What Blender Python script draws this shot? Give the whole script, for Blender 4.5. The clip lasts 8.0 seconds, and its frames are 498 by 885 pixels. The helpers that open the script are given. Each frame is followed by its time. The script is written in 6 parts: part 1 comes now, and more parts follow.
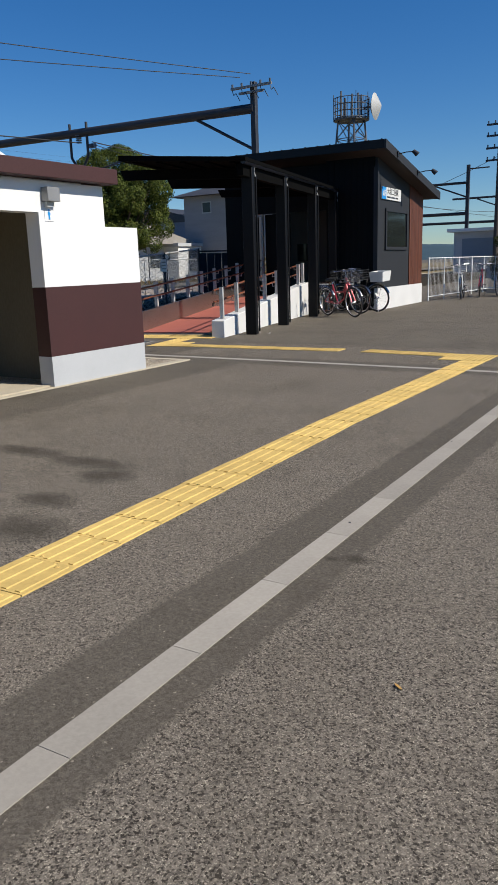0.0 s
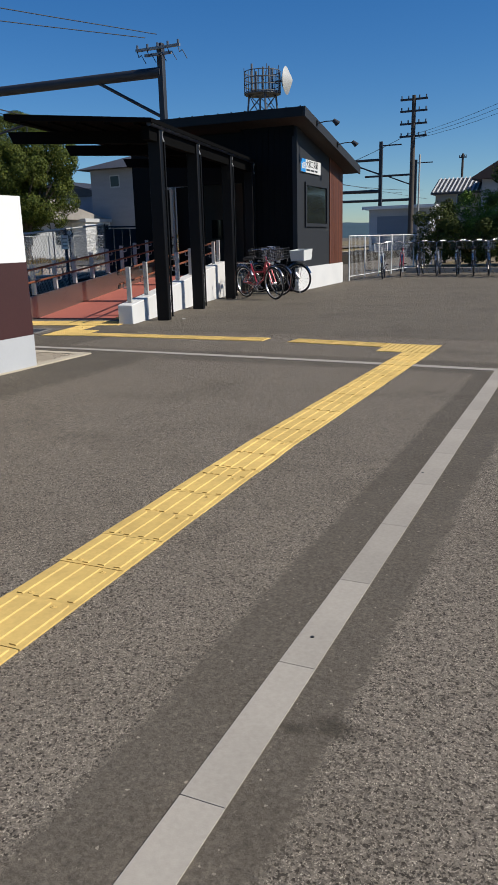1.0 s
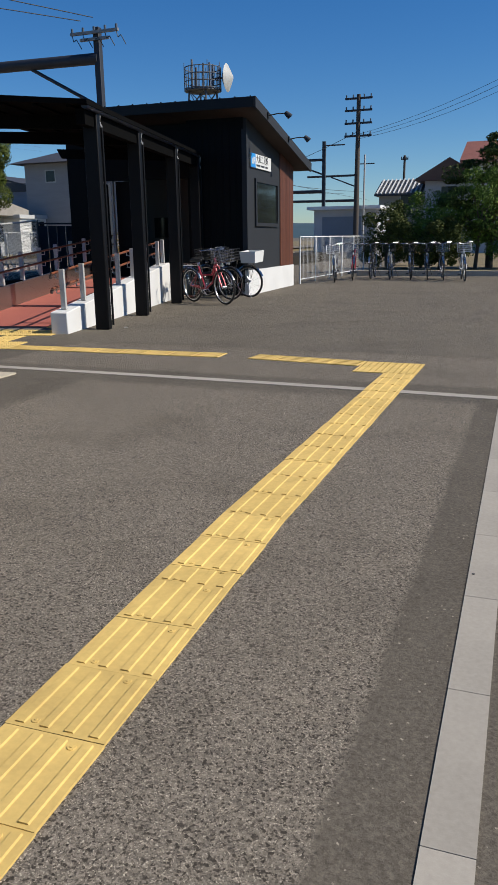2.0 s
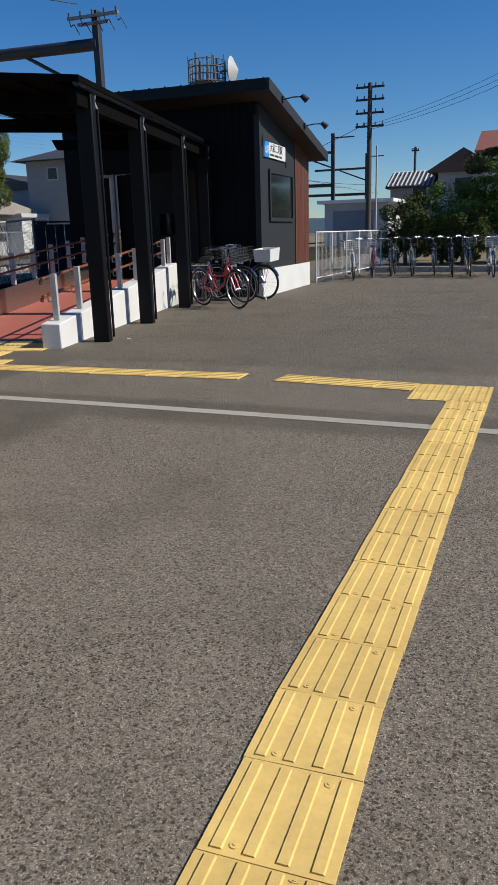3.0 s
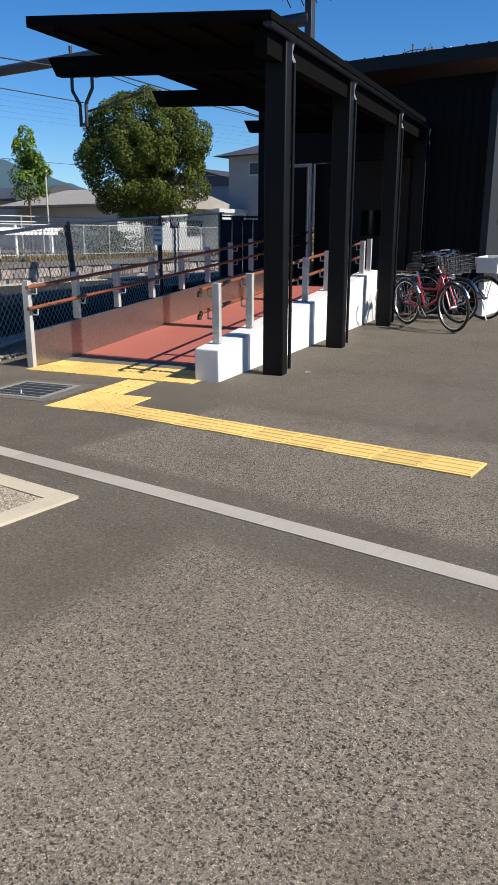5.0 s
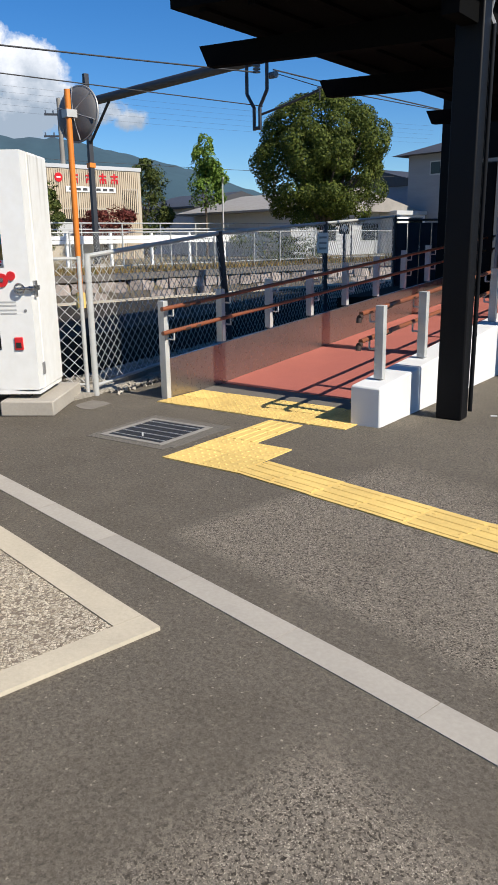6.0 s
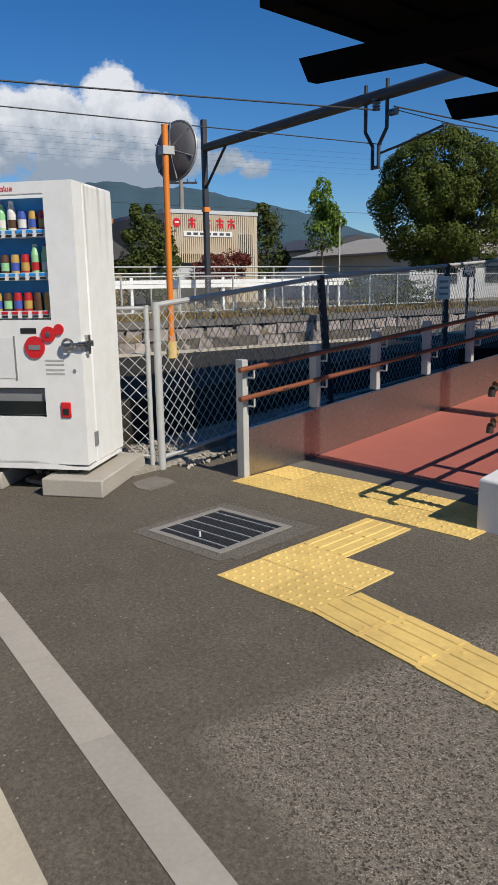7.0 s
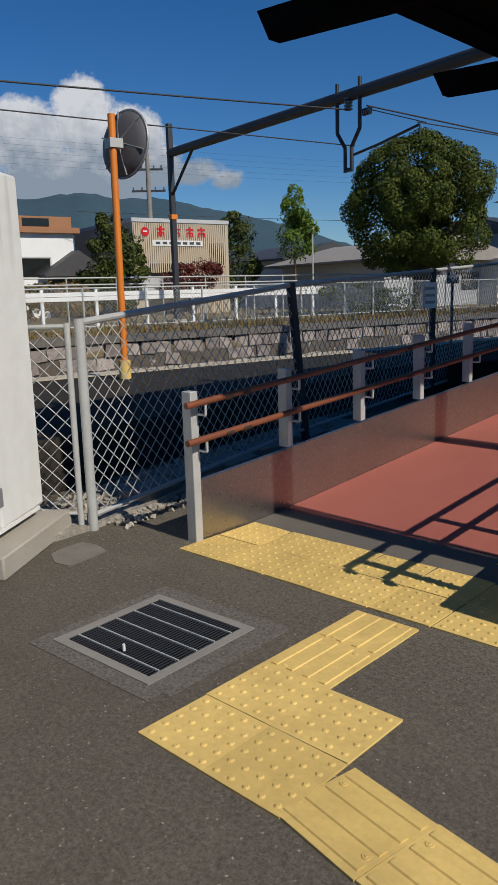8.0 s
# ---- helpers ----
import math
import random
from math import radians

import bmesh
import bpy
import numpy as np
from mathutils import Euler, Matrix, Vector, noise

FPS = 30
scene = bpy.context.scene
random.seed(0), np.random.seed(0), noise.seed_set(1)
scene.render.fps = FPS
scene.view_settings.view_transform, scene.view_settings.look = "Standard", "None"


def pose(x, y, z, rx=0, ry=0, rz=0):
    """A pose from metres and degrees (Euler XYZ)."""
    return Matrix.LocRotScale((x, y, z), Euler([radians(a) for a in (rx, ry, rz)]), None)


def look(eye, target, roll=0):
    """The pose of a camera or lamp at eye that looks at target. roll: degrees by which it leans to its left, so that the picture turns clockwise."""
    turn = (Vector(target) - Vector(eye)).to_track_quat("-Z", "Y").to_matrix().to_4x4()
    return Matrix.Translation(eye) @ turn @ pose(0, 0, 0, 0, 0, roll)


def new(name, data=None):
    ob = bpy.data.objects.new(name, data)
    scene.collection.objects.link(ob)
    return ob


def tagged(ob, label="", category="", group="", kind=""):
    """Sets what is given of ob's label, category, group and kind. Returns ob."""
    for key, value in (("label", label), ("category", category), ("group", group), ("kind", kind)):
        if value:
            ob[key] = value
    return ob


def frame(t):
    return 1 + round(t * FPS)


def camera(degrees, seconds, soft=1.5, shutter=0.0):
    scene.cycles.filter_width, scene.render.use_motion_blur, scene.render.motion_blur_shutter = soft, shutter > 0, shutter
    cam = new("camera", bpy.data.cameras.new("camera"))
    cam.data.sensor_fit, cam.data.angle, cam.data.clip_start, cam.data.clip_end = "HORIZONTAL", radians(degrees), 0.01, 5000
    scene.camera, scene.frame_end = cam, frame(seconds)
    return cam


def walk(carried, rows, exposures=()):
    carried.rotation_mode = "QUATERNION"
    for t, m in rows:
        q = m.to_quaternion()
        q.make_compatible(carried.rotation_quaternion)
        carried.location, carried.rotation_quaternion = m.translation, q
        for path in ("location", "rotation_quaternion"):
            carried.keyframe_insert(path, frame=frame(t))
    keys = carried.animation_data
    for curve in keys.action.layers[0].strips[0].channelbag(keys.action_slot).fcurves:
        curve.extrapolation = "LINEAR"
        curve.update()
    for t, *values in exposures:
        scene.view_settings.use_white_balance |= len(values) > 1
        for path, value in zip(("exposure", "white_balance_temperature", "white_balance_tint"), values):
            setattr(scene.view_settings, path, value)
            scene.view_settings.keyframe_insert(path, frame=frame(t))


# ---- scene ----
cam = camera(36.8, 8.0, soft=0.95)
PATH = [
    (0, (-0.24, 0.954, 1.225), (-1.268, 2.606, 0.763), -1.8),
    (0.5, (-0.551, 1.524, 1.229), (-1.487, 3.221, 0.738), -1.3),
    (1, (-0.898, 2.106, 1.22), (-1.727, 3.85, 0.697), -1.5),
    (1.5, (-1.223, 2.654, 1.245), (-1.958, 4.436, 0.71), -0.9),
    (1.7, (-1.347, 2.857, 1.239), (-2.046, 4.656, 0.714), -0.3),
    (2.8, (-2.119, 4.224, 1.245), (-2.795, 6.026, 0.701), -1.9),
    (3, (-2.218, 4.47, 1.252), (-2.923, 6.264, 0.715), -1.6),
    (3.5, (-2.48, 5.076, 1.251), (-3.248, 6.851, 0.742), -1.3),
    (4, (-2.765, 5.627, 1.297), (-3.592, 7.369, 0.768), -0.5),
    (4.2, (-2.888, 5.828, 1.292), (-3.768, 7.544, 0.76), 0.2),
    (5.5, (-3.805, 7.234, 1.27), (-5.088, 8.673, 0.737), -0.7),
    (6, (-4.173, 7.743, 1.335), (-5.622, 9.018, 0.812), -0.9),
    (6.5, (-4.602, 8.256, 1.35), (-6.169, 9.406, 0.879), -1.0),
    (7, (-5.068, 8.69, 1.355), (-6.717, 9.744, 0.942), -1.0),
    (7.5, (-5.559, 9.092, 1.354), (-7.245, 10.102, 0.985), -1.1),
    (8, (-6.002, 9.46, 1.352), (-7.621, 10.568, 0.962), -1.7),
]
walk(cam, [(t, look(eye, target, roll)) for t, eye, target, roll in PATH],
     exposures=((0, 0.12), (1.0, 0.06), (1.5, 0.13), (3.0, 0.1), (3.5, 0.22), (4.0, 0.42), (4.2, 0.45), (5.5, 0.57), (6.0, 0.45), (6.5, 0.26), (7.0, 0.03), (7.5, -0.13), (8.0, -0.29)))

# ---- light ----
SUN_FROM = Vector((0.985, 0.17, 0.87)).normalized()
world = bpy.data.worlds.new("sky")
scene.world = world
world.use_nodes = True
wn = world.node_tree
sky = wn.nodes.new("ShaderNodeTexSky")
sky.sky_type, sky.sun_disc = "NISHITA", False
sky.sun_elevation = radians(41)
sky.sun_rotation = math.atan2(SUN_FROM.x, SUN_FROM.y)
sky.air_density, sky.dust_density, sky.ozone_density = 1.0, 0.0, 4.0
deep = wn.nodes.new("ShaderNodeHueSaturation")
deep.inputs["Saturation"].default_value, deep.inputs["Value"].default_value = 1.3, 1.5
wn.links.new(sky.outputs[0], deep.inputs["Color"])
tint = wn.nodes.new("ShaderNodeMix")
tint.data_type, tint.blend_type = "RGBA", "MULTIPLY"
tint.inputs[0].default_value = 1.0
tint.inputs[7].default_value = (0.80, 0.95, 1.14, 1)
wn.links.new(deep.outputs[0], tint.inputs[6])
wn.links.new(tint.outputs[2], wn.nodes["Background"].inputs[0])
wn.nodes["Background"].inputs[1].default_value = 0.0515
lamp = bpy.data.lights.new("sun", "SUN")
lamp.energy, lamp.angle, lamp.color = 5.0, radians(0.53), (1.0, 0.935, 0.82)
sun = new("sun", lamp)
sun.matrix_world = look(SUN_FROM * 60, (0, 0, 0))

# ---- materials ----


def nodes(name):
    m = bpy.data.materials.new(name)
    m.use_nodes = True
    t = m.node_tree
    return m, t, t.nodes["Principled BSDF"]


def add(t, kind, **vals):
    n = t.nodes.new(kind)
    for k, v in vals.items():
        n.inputs[k.replace("_", " ")].default_value = v
    return n


def mixc(t, fac, a, b, blend="MIX"):
    n = t.nodes.new("ShaderNodeMix")
    n.data_type, n.blend_type = "RGBA", blend
    for sock, v in ((n.inputs[0], fac), (n.inputs[6], a), (n.inputs[7], b)):
        if isinstance(v, bpy.types.NodeSocket):
            t.links.new(v, sock)
        elif isinstance(v, (int, float)):
            sock.default_value = v
        else:
            sock.default_value = (*v, 1)
    return n.outputs[2]


def math_n(t, op, a, b=0.0, clamp=False):
    n = t.nodes.new("ShaderNodeMath")
    n.operation, n.use_clamp = op, clamp
    for sock, v in ((n.inputs[0], a), (n.inputs[1], b)):
        if isinstance(v, bpy.types.NodeSocket):
            t.links.new(v, sock)
        else:
            sock.default_value = v
    return n.outputs[0]


def ramp(t, v, lo, hi):
    n = t.nodes.new("ShaderNodeMapRange")
    n.inputs[1].default_value, n.inputs[2].default_value = lo, hi
    t.links.new(v, n.inputs[0])
    return n.outputs[0]


def place(t, world_space=False):
    if world_space:
        return t.nodes.new("ShaderNodeNewGeometry").outputs["Position"]
    return t.nodes.new("ShaderNodeTexCoord").outputs["Object"]


def noise_n(t, co, scale, detail=3.0, rough=0.55, stretch=None):
    if stretch:
        m = t.nodes.new("ShaderNodeMapping")
        m.inputs["Scale"].default_value = stretch
        t.links.new(co, m.inputs[0])
        co = m.outputs[0]
    n = add(t, "ShaderNodeTexNoise", Scale=scale, Detail=detail, Roughness=rough)
    t.links.new(co, n.inputs["Vector"])
    return n.outputs[0]


def bump(t, b, height, strength, distance):
    n = t.nodes.new("ShaderNodeBump")
    n.inputs["Strength"].default_value, n.inputs["Distance"].default_value = strength, distance
    t.links.new(height, n.inputs["Height"])
    t.links.new(n.outputs[0], b.inputs["Normal"])


def surface(name, base, dark=None, rough=0.6, metal=0.0, big=1.5, fine=40.0, relief=0.15, depth=0.002,
            stretch=None, vary=0.0, world_space=False, amount=0.6, spec=0.5):
    """A painted, stone or metal surface: large stains, fine grain and a little relief."""
    m, t, b = nodes(name)
    co = place(t, world_space)
    dark = dark or tuple(c * 0.72 for c in base)
    large = noise_n(t, co, big, 4.0, 0.6, stretch)
    grain = noise_n(t, co, fine, 3.0, 0.6, stretch)
    both = math_n(t, "ADD", math_n(t, "MULTIPLY", ramp(t, large, 0.3, 0.75), amount), math_n(t, "MULTIPLY", ramp(t, grain, 0.25, 0.75), 0.4))
    col = mixc(t, math_n(t, "MINIMUM", both, 1.0), base, dark)
    if vary:
        r = t.nodes.new("ShaderNodeObjectInfo").outputs["Random"]
        hsv = t.nodes.new("ShaderNodeHueSaturation")
        t.links.new(col, hsv.inputs["Color"])
        t.links.new(ramp_to(t, r, 1 - vary, 1 + vary), hsv.inputs["Value"])
        col = hsv.outputs[0]
    t.links.new(col, b.inputs["Base Color"])
    b.inputs["Metallic"].default_value = metal
    b.inputs["Specular IOR Level"].default_value = spec
    t.links.new(ramp_to(t, grain, max(rough - 0.12, 0.03), min(rough + 0.12, 1)), b.inputs["Roughness"])
    if relief:
        bump(t, b, grain, relief, depth)
    return m


def ramp_to(t, v, lo, hi):
    n = t.nodes.new("ShaderNodeMapRange")
    n.inputs[3].default_value, n.inputs[4].default_value = lo, hi
    t.links.new(v, n.inputs[0])
    return n.outputs[0]


def leaves_mat(name, a, b2, c):
    m, t, b = nodes(name)
    r = t.nodes.new("ShaderNodeNewGeometry").outputs["Random Per Island"]
    col = mixc(t, ramp(t, r, 0.0, 0.6), a, b2)
    col = mixc(t, ramp(t, r, 0.75, 1.0), col, c)
    t.links.new(col, b.inputs["Base Color"])
    b.inputs["Roughness"].default_value = 0.65
    b.inputs["Specular IOR Level"].default_value = 0.15
    return m


def asphalt():
    """The yard: worn chipping asphalt, smoother newer strips along the drains, stains."""
    m, t, b = nodes("asphalt")
    co = place(t, True)
    sep = t.nodes.new("ShaderNodeSeparateXYZ")
    t.links.new(co, sep.inputs[0])
    wob = noise_n(t, co, 1.6, 4.0, 0.6)
    wobx = math_n(t, "ADD", math_n(t, "MULTIPLY", math_n(t, "SUBTRACT", wob, 0.5), 0.06), math_n(t, "MULTIPLY", math_n(t, "SUBTRACT", noise_n(t, co, 22, 3.0, 0.6), 0.5), 0.05))
    X = math_n(t, "ADD", sep.outputs[0], wobx)
    Y = math_n(t, "ADD", sep.outputs[1], wobx)

    def inside(x0, x1, y0, y1, s=0.05):
        out = None
        for v, lo, hi in ((X, x0, x1), (Y, y0, y1)):
            a = ramp(t, v, lo - s, lo + s)
            c = math_n(t, "SUBTRACT", 1.0, ramp(t, v, hi - s, hi + s))
            p = math_n(t, "MULTIPLY", a, c)
            out = p if out is None else math_n(t, "MULTIPLY", out, p)
        return out

    chip = math_n(t, "MULTIPLY", inside(-5.36, -1.5, -40, 9.0, 0.09), math_n(t, "SUBTRACT", 1.0, ramp(t, X, -1.925, -1.89)))
    chip = math_n(t, "MAXIMUM", chip, inside(-1.42, 40, -40, 40, 0.018))
    chip = math_n(t, "MAXIMUM", chip, math_n(t, "MULTIPLY", inside(-6.9, -1.5, 9.66, 11.32, 0.06), math_n(t, "ADD", 0.8, math_n(t, "MULTIPLY", ramp(t, noise_n(t, co, 2.2, 5.0, 0.7), 0.36, 0.62), 0.2))))
    far = math_n(t, "MAXIMUM", inside(-12, -1.3, 11.35, 60, 0.3), math_n(t, "MULTIPLY", inside(-12, -5.3, 4.5, 8.9, 0.3), 0.25))
    warp = t.nodes.new("ShaderNodeTexNoise")
    warp.inputs["Scale"].default_value = 140
    t.links.new(co, warp.inputs["Vector"])
    shift = t.nodes.new("ShaderNodeVectorMath")
    shift.operation = "MULTIPLY_ADD"
    shift.inputs[1].default_value = (0.008, 0.008, 0.008)
    t.links.new(warp.outputs["Color"], shift.inputs[0])
    t.links.new(co, shift.inputs[2])
    cells = []
    for sc in (165, 380):
        vor = t.nodes.new("ShaderNodeTexVoronoi")
        vor.inputs["Scale"].default_value = sc
        t.links.new(shift.outputs[0], vor.inputs["Vector"])
        stone = t.nodes.new("ShaderNodeSeparateColor")
        t.links.new(vor.outputs["Color"], stone.inputs[0])
        cells.append(stone)
    r1, r2 = cells[0].outputs[0], cells[1].outputs[0]
    mixed = math_n(t, "ADD", math_n(t, "MULTIPLY", r1, 0.6), math_n(t, "MULTIPLY", r2, 0.4))
    gap = math_n(t, "SUBTRACT", 1.0, ramp(t, r1, 0.10, 0.18))
    gap = math_n(t, "MAXIMUM", gap, math_n(t, "MULTIPLY", math_n(t, "SUBTRACT", 1.0, ramp(t, r2, 0.08, 0.2)), 0.6))
    pits = ramp(t, noise_n(t, co, 1.3, 4.0, 0.6), 0.3, 0.65)
    big = t.nodes.new("ShaderNodeTexVoronoi")
    big.inputs["Scale"].default_value = 140
    t.links.new(shift.outputs[0], big.inputs["Vector"])
    lump = t.nodes.new("ShaderNodeSeparateColor")
    t.links.new(big.outputs["Color"], lump.inputs[0])
    hole = math_n(t, "MULTIPLY", math_n(t, "SUBTRACT", 1.0, ramp(t, lump.outputs[0], 0.11, 0.15)), math_n(t, "SUBTRACT", 1.0, ramp(t, big.outputs["Distance"], 0.38, 0.55)))
    pale = math_n(t, "MULTIPLY", ramp(t, lump.outputs[1], 0.80, 0.86), math_n(t, "SUBTRACT", 1.0, ramp(t, big.outputs["Distance"], 0.3, 0.5)))
    lane = math_n(t, "ADD", 0.3, math_n(t, "MULTIPLY", ramp(t, X, -1.5, -1.35), 0.6))
    gap = math_n(t, "MAXIMUM", gap, math_n(t, "MULTIPLY", hole, lane))
    bright = ramp(t, cells[1].outputs[1], 0.90, 0.93)
    worn = mixc(t, mixed, (0.050, 0.0455, 0.042), (0.295, 0.271, 0.252))
    worn = mixc(t, math_n(t, "MULTIPLY", pale, 0.55), worn, (0.42, 0.385, 0.345))
    worn = mixc(t, math_n(t, "MULTIPLY", bright, 0.9), worn, (0.52, 0.49, 0.45))
    worn = mixc(t, math_n(t, "MULTIPLY", gap, math_n(t, "ADD", 0.62, math_n(t, "MULTIPLY", pits, 0.33))), worn, (0.021, 0.018, 0.016))
    smooth = mixc(t, mixed, (0.085, 0.078, 0.071), (0.152, 0.140, 0.128))
    smooth = mixc(t, ramp(t, cells[0].outputs[1], 0.993, 0.997), smooth, (0.34, 0.315, 0.29))
    smooth = mixc(t, math_n(t, "MULTIPLY", gap, 0.25), smooth, (0.05, 0.044, 0.04))
    old = mixc(t, mixed, (0.085, 0.079, 0.072), (0.20, 0.185, 0.168))
    old = mixc(t, math_n(t, "MULTIPLY", gap, 0.4), old, (0.05, 0.045, 0.04))
    patchy = ramp(t, noise_n(t, co, 0.7, 5.0, 0.65), 0.4, 0.7)
    col = mixc(t, chip, smooth, worn)
    col = mixc(t, far, col, old)
    col = mixc(t, math_n(t, "MULTIPLY", patchy, 0.16), col, (0.22, 0.20, 0.175))
    dust = ramp(t, noise_n(t, co, 2.6, 5.0, 0.7), 0.52, 0.8)
    col = mixc(t, math_n(t, "MULTIPLY", dust, 0.24), col, (0.27, 0.24, 0.212))
    dim = ramp(t, noise_n(t, co, 1.1, 5.0, 0.7), 0.5, 0.75)
    col = mixc(t, math_n(t, "MULTIPLY", dim, 0.45), col, (0.07, 0.061, 0.05))
    stain = None
    for sx, sy, rx, ry in ((-4.25, 4.48, 0.42, 0.13), (-3.62, 4.42, 0.40, 0.14), (-3.32, 4.24, 0.22, 0.18), (-3.28, 3.72, 0.22, 0.13), (-3.05, 3.32, 0.30, 0.20), (-1.42, 3.70, 0.08, 0.055), (-1.53, 3.66, 0.05, 0.03)):
        dx = math_n(t, "DIVIDE", math_n(t, "SUBTRACT", X, sx), rx)
        dy = math_n(t, "DIVIDE", math_n(t, "SUBTRACT", Y, sy), ry)
        d = math_n(t, "ADD", math_n(t, "MULTIPLY", dx, dx), math_n(t, "MULTIPLY", dy, dy))
        k = math_n(t, "SUBTRACT", 1.0, ramp(t, math_n(t, "ADD", d, math_n(t, "MULTIPLY", noise_n(t, co, 7, 5.0, 0.75), 1.6)), 0.8, 2.0))
        stain = k if stain is None else math_n(t, "MAXIMUM", stain, k)
    col = mixc(t, math_n(t, "MULTIPLY", stain, 0.7), col, (0.038, 0.034, 0.027))
    grit = ramp(t, noise_n(t, co, 55, 4.0, 0.7), 0.34, 0.66)
    col = mixc(t, 1.0, col, mixc(t, grit, (0.76, 0.76, 0.76), (1.24, 1.23, 1.21)), "MULTIPLY")
    col = mixc(t, 1.0, col, (1.02, 0.955, 0.825), "MULTIPLY")
    t.links.new(col, b.inputs["Base Color"])
    b.inputs["Roughness"].default_value = 0.88
    b.inputs["Specular IOR Level"].default_value = 0.25
    h = math_n(t, "SUBTRACT", math_n(t, "MULTIPLY", mixed, 0.4), math_n(t, "MULTIPLY", gap, math_n(t, "ADD", math_n(t, "MULTIPLY", chip, 0.8), 0.35)))
    bump(t, b, h, 1.0, 0.007)
    return m


def pebbles(name, scale):
    """Washed pebbles set in dark mortar."""
    m, t, b = nodes(name)
    co = place(t, True)
    vor = t.nodes.new("ShaderNodeTexVoronoi")
    edge = t.nodes.new("ShaderNodeTexVoronoi")
    edge.feature = "DISTANCE_TO_EDGE"
    for v in (vor, edge):
        v.inputs["Scale"].default_value = scale
        t.links.new(co, v.inputs["Vector"])
    pick = t.nodes.new("ShaderNodeSeparateColor")
    t.links.new(vor.outputs["Color"], pick.inputs[0])
    col = mixc(t, pick.outputs[0], (0.36, 0.29, 0.20), (0.68, 0.60, 0.46))
    col = mixc(t, ramp(t, pick.outputs[1], 0.8, 0.85), col, (0.22, 0.17, 0.125))
    stone = ramp(t, edge.outputs["Distance"], 0.0, 0.09)
    col = mixc(t, stone, (0.12, 0.095, 0.07), col)
    col = mixc(t, math_n(t, "MULTIPLY", ramp(t, noise_n(t, co, 3.0, 4.0, 0.6), 0.45, 0.75), 0.3), col, (0.16, 0.13, 0.095))
    t.links.new(col, b.inputs["Base Color"])
    b.inputs["Roughness"].default_value = 0.8
    bump(t, b, stone, 0.8, 0.006)
    return m


M_ASPHALT = asphalt()
M_CONC = surface("concrete", (0.40, 0.362, 0.305), (0.29, 0.262, 0.22), 0.85, big=2, fine=60, relief=0.3, depth=0.003, vary=0.08)
M_KERB = surface("kerb_concrete", (0.54, 0.47, 0.35), (0.38, 0.33, 0.25), 0.85, big=3, fine=60, relief=0.3, depth=0.003)
M_YELLOW = surface("yellow_tile", (0.76, 0.535, 0.175), (0.54, 0.375, 0.13), 0.8, big=5, fine=45, relief=0.25, depth=0.002, vary=0.08, world_space=True, amount=0.75, spec=0.15)
M_WHITE = surface("white_paint", (0.80, 0.80, 0.79), (0.66, 0.66, 0.64), 0.6, big=1.2, fine=90, relief=0.12, amount=0.35)
M_RENDER = surface("white_render", (0.68, 0.675, 0.66), (0.52, 0.515, 0.50), 0.8, big=1.4, fine=120, relief=0.35, depth=0.002, amount=0.4)
M_MAROON = surface("maroon_paint", (0.052, 0.013, 0.012), (0.038, 0.011, 0.010), 0.65, big=1.5, fine=70, relief=0.15)
M_GREYW = surface("grey_render", (0.50, 0.51, 0.52), (0.40, 0.41, 0.42), 0.8, big=1.2, fine=90, relief=0.25)
M_BLACKST = surface("black_steel", (0.006, 0.006, 0.007), (0.004, 0.004, 0.0045), 0.5, 0.0, big=2, fine=60, relief=0.06, spec=0.16)
M_BLACKCL = surface("black_cladding", (0.008, 0.009, 0.010), (0.005, 0.0055, 0.006), 0.55, big=0.8, fine=50, relief=0.06, stretch=(1, 1, 0.2), spec=0.06)
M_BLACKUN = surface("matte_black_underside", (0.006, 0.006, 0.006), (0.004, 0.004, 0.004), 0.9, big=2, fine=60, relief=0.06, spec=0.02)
M_GREYCL = surface("dark_grey_panel", (0.016, 0.018, 0.0215), (0.012, 0.0135, 0.016), 0.65, big=0.7, fine=60, relief=0.06)
M_ROOF = surface("dark_roof_metal", (0.010, 0.011, 0.013), (0.007, 0.0075, 0.009), 0.5, 0.0, big=1, fine=30, relief=0.06, spec=0.25)
M_SOFFIT = surface("brown_soffit", (0.050, 0.032, 0.025), (0.032, 0.021, 0.016), 0.8, big=3, fine=40, stretch=(8, 0.6, 1), relief=0.1)
M_WOOD = surface("cedar_slats", (0.125, 0.038, 0.017), (0.065, 0.021, 0.011), 0.6, big=4, fine=60, stretch=(4, 4, 0.35), relief=0.15, vary=0.25)
M_GALV = surface("galvanised_steel", (0.50, 0.50, 0.48), (0.36, 0.36, 0.345), 0.55, 0.15, big=8, fine=90, relief=0.08)
M_STEELGREY = surface("grey_steel", (0.30, 0.30, 0.30), (0.2, 0.2, 0.2), 0.5, 0.3, big=5, fine=60, relief=0.08)
M_DARKSTEEL = surface("weathered_dark_steel", (0.038, 0.042, 0.052), (0.024, 0.026, 0.032), 0.55, 0.2, big=3, fine=50, relief=0.08)
M_RUST = surface("rust_painted_rail", (0.24, 0.070, 0.026), (0.13, 0.045, 0.022), 0.5, 0.0, big=9, fine=70, relief=0.2)
M_TAPE = surface("dark_rail_joint", (0.05, 0.03, 0.022), None, 0.5, 0.1, big=9, fine=70)
M_RAMPFL = surface("red_ramp_coating", (0.39, 0.112, 0.082), (0.30, 0.086, 0.064), 0.85, big=2.2, fine=130, relief=0.4, depth=0.002)
